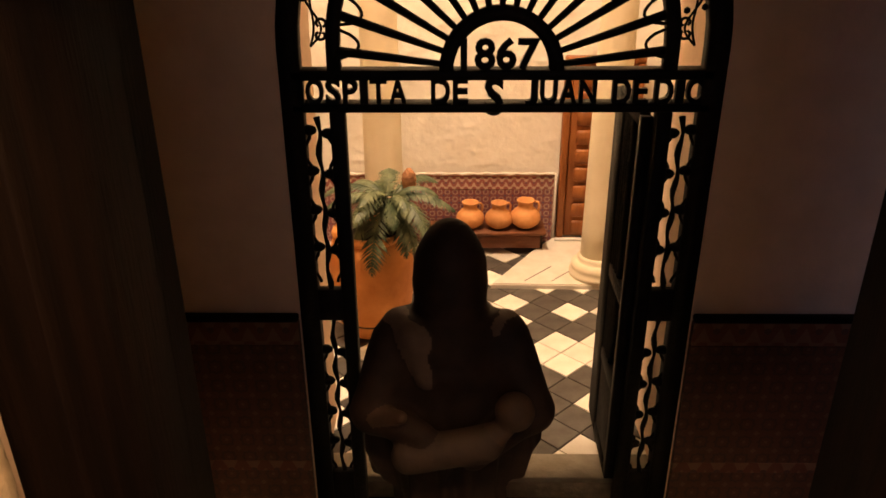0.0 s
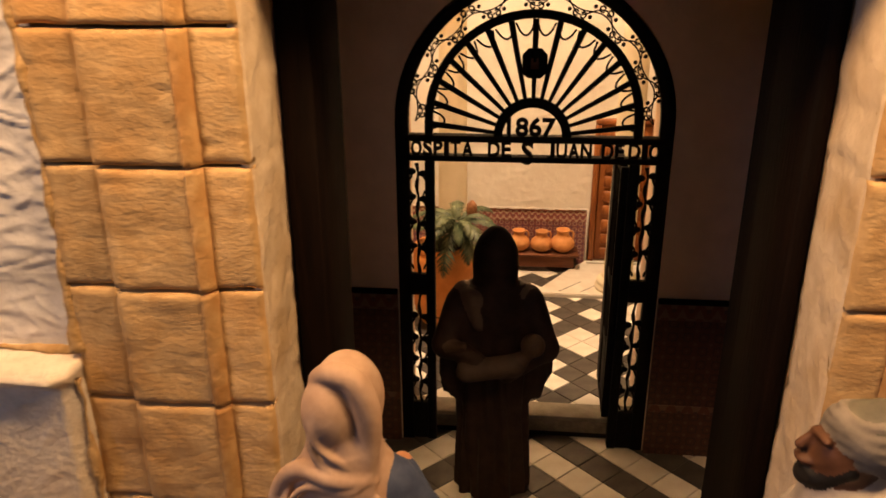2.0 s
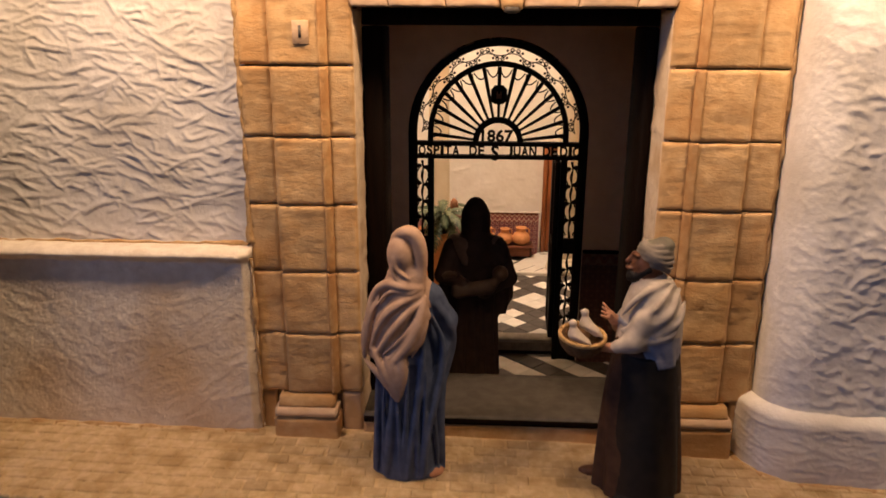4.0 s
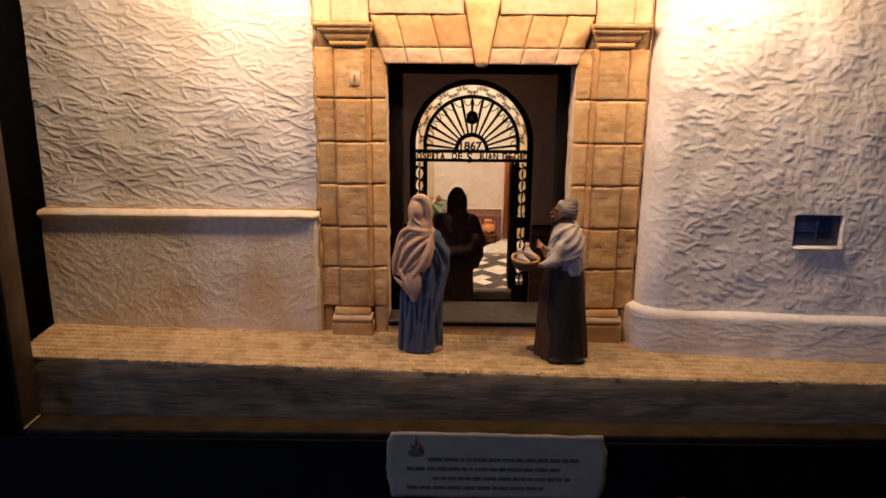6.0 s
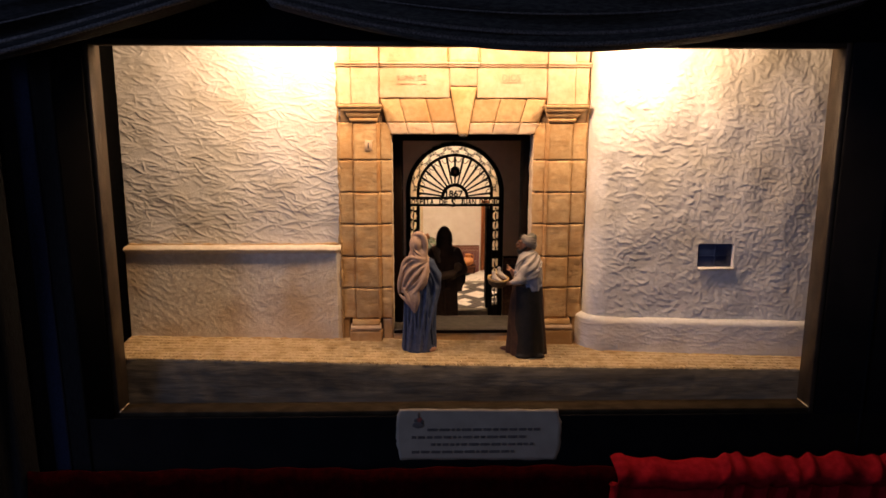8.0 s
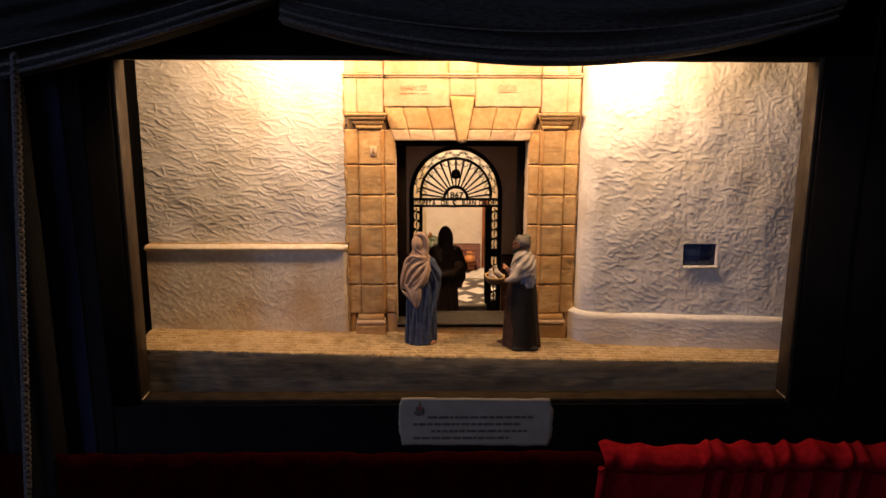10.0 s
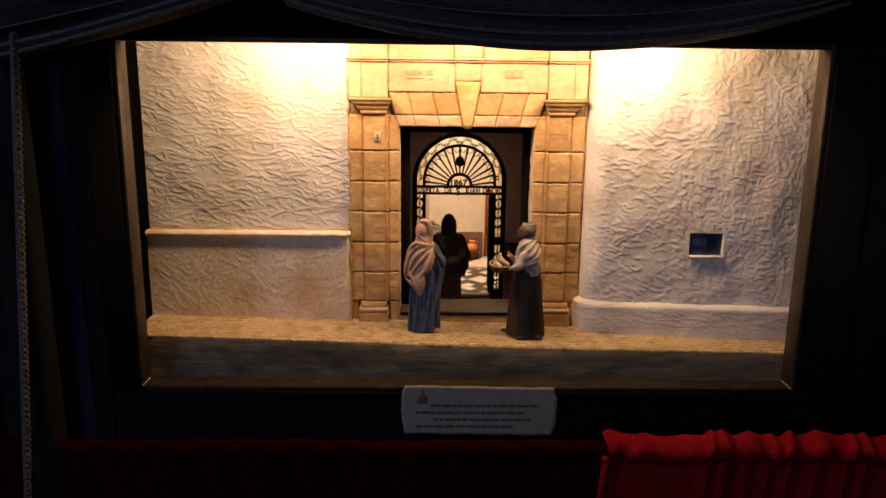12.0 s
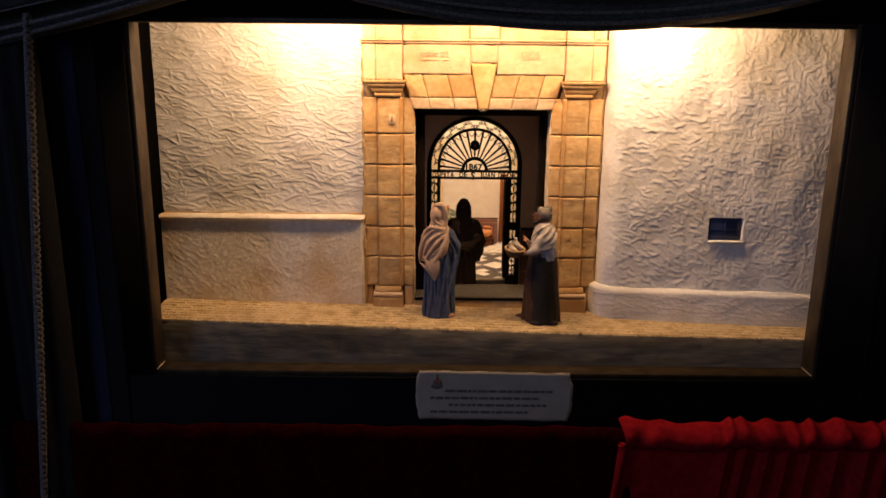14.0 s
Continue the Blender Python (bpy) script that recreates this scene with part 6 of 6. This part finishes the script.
# the loose end of the shawl hangs over the hip
f.robe([(0.0860, 0.0100, 0.0172, 0.0065, -0.0006), (0.0930, 0.0120, 0.0176, 0.0050, -0.0006), (0.1020, 0.0150, 0.0176, 0.0022, -0.0006), (0.1080, 0.0160, 0.0172, 0.001, -0.0006)], 7, 0.0003, 9, 0.4, 0.0012)
f.limb((-0.004, -0.0150, 0.112), (-0.009, -0.0170, 0.100), 0.0050, 0.0046, 3, 0.003)
f.limb((-0.009, -0.0168, 0.0995), (-0.0160, -0.0158, 0.0970), 0.0044, 0.0037, 3, 0.004)
f.limb((-0.0150, -0.0160, 0.0960), (-0.0265, -0.0115, 0.0940), 0.0030, 0.0022, 8, 0.001)
f.limb((-0.003, 0.015, 0.111), (-0.012, 0.014, 0.098), 0.0056, 0.0050, 3, 0.003)
f.limb((0.001, 0.0, 0.128), (0.000, 0.0, 0.114), 0.0084, 0.0120, 3, 0.003)
f.limb((-0.012, 0.012, 0.098), (-0.0172, 0.000, 0.1060), 0.0044, 0.0028, 8, 0.002)
f.limb((-0.0172, 0.000, 0.1060), (-0.0190, -0.0010, 0.1092), 0.0027, 0.0024, 8, 0.001)
for q in range(4):
    f.limb((-0.0186, 0.0012 - 0.0015 * q, 0.1095 - 0.0006 * q), (-0.0232 - 0.0004 * q, 0.0022 - 0.0024 * q, 0.1150 - 0.0016 * q), 0.0011, 0.0008, 8, 0.0006)
f.limb((-0.0178, -0.0024, 0.1076), (-0.0196, -0.0052, 0.1116), 0.0011, 0.0008, 8, 0.0006)
f.ball((-0.0215, 0.0070, 0.0025), (0.0085, 0.0042, 0.0034), 2)
f.ball((-0.003, -0.0205, 0.0020), (0.0095, 0.0050, 0.0032), 5)
f.ball((0.0130, -0.0190, 0.0020), (0.0085, 0.0046, 0.0032), 5)
man = f.build("man_figurine", [BROWN_CLOTH, BLACK_CLOTH, SKIN_DARK, WHITE_CLOTH, TURBAN, BLACK_CLOTH, TURBAN_WRAP, BLUISH_CLOTH, SKIN], "painted clay man in a turban, white shawl and brown robe", (0.0768, -0.0405, pave_z(0.0768, -0.0405) - 0.0008), -4)
man.matrix_world = man.matrix_world @ Matrix.Diagonal((1.04, 1.0, 0.955, 1))

# cowled friar with a swaddled doll in his arms; he faces -y
f = Figure((-0.036, -0.030, -0.001), (0.038, 0.026, 0.158))
f.robe([(0.0, 0.0200, 0.0170, 0, 0), (0.030, 0.0190, 0.0150, 0, 0), (0.070, 0.0185, 0.0135, 0, 0), (0.100, 0.0195, 0.0115, 0, 0), (0.122, 0.0120, 0.0090, 0, 0)], 0, 0.0010, 11)
f.robe([(0.058, 0.0250, 0.0110, 0.001, 0.003), (0.072, 0.0292, 0.0125, 0.001, 0.002), (0.092, 0.0280, 0.0130, 0.0005, 0.001), (0.112, 0.0215, 0.0115, 0, 0), (0.124, 0.0140, 0.0100, 0, 0)], 0, 0.0008, 7, 0.5, 0.003)
f.limb((-0.0185, -0.002, 0.115), (-0.0250, -0.010, 0.094), 0.0068, 0.0072, 0, 0.004)
f.limb((-0.0250, -0.010, 0.094), (-0.010, -0.0195, 0.090), 0.0064, 0.0046, 0, 0.003)
f.limb((0.0185, -0.002, 0.115), (0.0255, -0.010, 0.092), 0.0068, 0.0072, 0, 0.004)
f.limb((0.0255, -0.010, 0.092), (0.006, -0.0195, 0.082), 0.0064, 0.0046, 0, 0.003)
f.limb((-0.014, -0.0205, 0.084), (0.009, -0.0210, 0.088), 0.0058, 0.0058, 1, 0.002)
f.limb((0.009, -0.0210, 0.088), (0.0150, -0.0205, 0.093), 0.0050, 0.0034, 2, 0.002)
f.ball((0.0185, -0.0195, 0.0985), 0.0062, 2, 0.001)
f.limb((-0.0245, -0.014, 0.095), (-0.0165, -0.0195, 0.098), 0.0036, 0.0022, 2, 0.001)
f.ball((0, 0.0005, 0.1375), (0.0108, 0.0120, 0.0175), 0, 0.002)
f.limb((0, 0.0005, 0.138), (0, -0.0015, 0.108), 0.0108, 0.0125, 0, 0.003, 0.0003, 500)
f.limb((-0.0165, 0.000, 0.1205), (-0.0100, -0.0085, 0.1190), 0.0046, 0.0040, 3, 0.003)
f.limb((-0.0125, -0.0070, 0.1195), (-0.0085, -0.0115, 0.1060), 0.0042, 0.0022, 3, 0.003)
f.limb((0.0110, -0.0040, 0.1190), (0.0180, 0.000, 0.1195), 0.0040, 0.0036, 3, 0.003)
friar = f.build("friar_figurine", [HABIT, HABIT_PALE, SKIN_SHADED, COLLAR], "painted clay friar in a dark hooded habit holding a swaddled doll", (-0.0180, 0.1470, ZF), 4)
friar.matrix_world = friar.matrix_world @ Matrix.Diagonal((1.0, 1.0, 0.989, 1))

# basket with two doves
bk = thing("basket", "shallow round straw basket with a rolled rim", "basket")
BX, BY, BZ = 0.0406, -0.0470, 0.0830
part("bowl", lathe([(0.0050, 0), (0.0090, 0.0012), (0.0122, 0.0045), (0.0142, 0.0085), (0.0132, 0.0086), (0.0112, 0.0050), (0.0085, 0.0028), (0.0045, 0.0018)], 36), WICKER_DARK, bk, "dark brown woven bowl")
part("rim", rod([(0.0140 * math.cos(w), 0.0140 * math.sin(w), 0.0087 + 0.0003 * math.sin(w * 20)) for w in [2 * math.pi * k / 40 for k in range(40)]], 0.0013, 6, closed=True), WICKER, bk)
for k in range(5):
    rr, zz = (0.0080, 0.0104, 0.0120, 0.0131, 0.0139)[k], (0.0006, 0.0020, 0.0036, 0.0052, 0.0068)[k]
    part("weave", rod([(rr * math.cos(w), rr * math.sin(w), zz + 0.0003 * math.sin(w * 16 + k)) for w in [2 * math.pi * m / 48 for m in range(48)]], 0.0009, 5, closed=True), WICKER_DARK, bk)
bk.matrix_world = pose(BX, BY, BZ, 8, 3, 0) @ Matrix.Diagonal((0.86, 0.86, 1.15, 1))


def dove(x, y, z, turn, up):
    f = Figure((-0.012, -0.008, -0.006), (0.016, 0.008, 0.016), 0.0006)
    f.limb((-0.006, 0, 0.000), (0.003, 0, 0.003), 0.0030, 0.0044, 0, 0.002)
    f.limb((0.003, 0, 0.003), (0.0055, 0, 0.0088), 0.0036, 0.0022, 0, 0.002)
    f.ball((0.0062, 0, 0.0106), 0.0028, 0, 0.001)
    f.limb((0.0080, 0, 0.0105), (0.0102, 0, 0.0100), 0.0009, 0.0004, 0, 0.0005)
    f.limb((-0.005, 0, 0.000), (-0.0105, 0, -0.001), 0.0022, 0.0012, 0, 0.002)
    for s in (-1, 1):
        f.limb((0.002, s * 0.0034, 0.003), (-0.007, s * 0.0028, 0.0012), 0.0018, 0.0008, 0, 0.001)
    ob = f.build("dove_figurine", [DOVE], "small white painted dove sitting in the basket", (x, y, z), 0, "figurine")
    ob.matrix_world = pose(x, y, z, 0, up, turn) @ Matrix.Diagonal((0.76, 0.76, 0.76, 1))
    ob["group"] = "doves in the basket"


dove(BX - 0.0025, BY - 0.0035, BZ + 0.0082, 165, -14)
dove(BX + 0.0040, BY + 0.0030, BZ + 0.0118, 158, -16)

# broken mortar along the edge of the pavement
rnd = random.Random(23)
crumbs = bmesh.new()
for k in range(260):
    x = rnd.uniform(-0.41, 0.44)
    r = rnd.uniform(0.0005, 0.0012)
    m = Matrix.Translation((x, kerb_y(x) + rnd.uniform(0.0014, 0.0050), pave_z(x, -0.083) - rnd.uniform(-0.0002, 0.0010))) @ pose(0, 0, 0, rnd.uniform(-30, 30), rnd.uniform(-30, 30), rnd.uniform(0, 180)) @ Matrix.Diagonal((r * rnd.uniform(1.0, 2.6), r * 1.1, r * 0.75, 1))
    bmesh.ops.create_icosphere(crumbs, subdivisions=1, radius=1.0, matrix=m)
part("chipped_edge", crumbs, PAVE, pavement)["kind"] = "stuff"

# ---- pavement bricks ----
brick_meshes = []
for k in range(6):
    own = bmesh.new()
    bmesh.ops.create_cube(own, size=1)
    for v in own.verts:
        j = 0.06
        v.co = Vector((v.co.x * (0.0130 + 0.0012 * rough(v.co.x, v.co.y, 3, k)), v.co.y * (0.0085 + 0.0005 * rough(v.co.y, v.co.x, 4, k + 5)), v.co.z * 0.0030))
        if v.co.z > 0:
            v.co.z += 0.0004 * rough(v.co.x, v.co.y, 200, k)
    bmesh.ops.bevel(own, geom=[e for e in own.edges if all(v.co.z > 0 for v in e.verts)], offset=0.0008, segments=1, affect="EDGES")
    me = bpy.data.meshes.new("brick")
    own.to_mesh(me)
    own.free()
    me.materials.append(PAVE)
    brick_meshes.append(me)
rnd = random.Random(11)
rest = bmesh.new()
for r in range(9):
    for c in range(66):
        y = -0.0790 + r * 0.0089
        x = -0.452 + c * 0.0136 + (0.0068 if r % 2 else 0) + rnd.uniform(-0.0008, 0.0008)
        if y > -0.012 and (-0.150 < x < -0.09 or 0.09 < x):
            continue
        if x > 0.17 and y > -0.034:
            continue
        y = max(y, kerb_y(x) + 0.0056)
        m = pose(x, y + rnd.uniform(-0.0004, 0.0004), pave_z(x, y) - 0.0014 + rnd.uniform(-0.00025, 0.00015), rnd.uniform(-1.5, 1.5), rnd.uniform(-1.5, 1.5), rnd.uniform(-3, 3))
        me = brick_meshes[rnd.randrange(6)]
        if -0.165 < x < 0.150:
            ob = new("brick", me)
            ob.matrix_world = m
            ob.parent = pavement
        else:
            add = bmesh.new()
            add.from_mesh(me)
            bmesh.ops.transform(add, matrix=m, verts=add.verts)
            tmp = bpy.data.meshes.new("tmp")
            add.to_mesh(tmp)
            add.free()
            rest.from_mesh(tmp)
            bpy.data.meshes.remove(tmp)
part("bricks", rest, PAVE, pavement, smooth=False)["kind"] = "stuff"
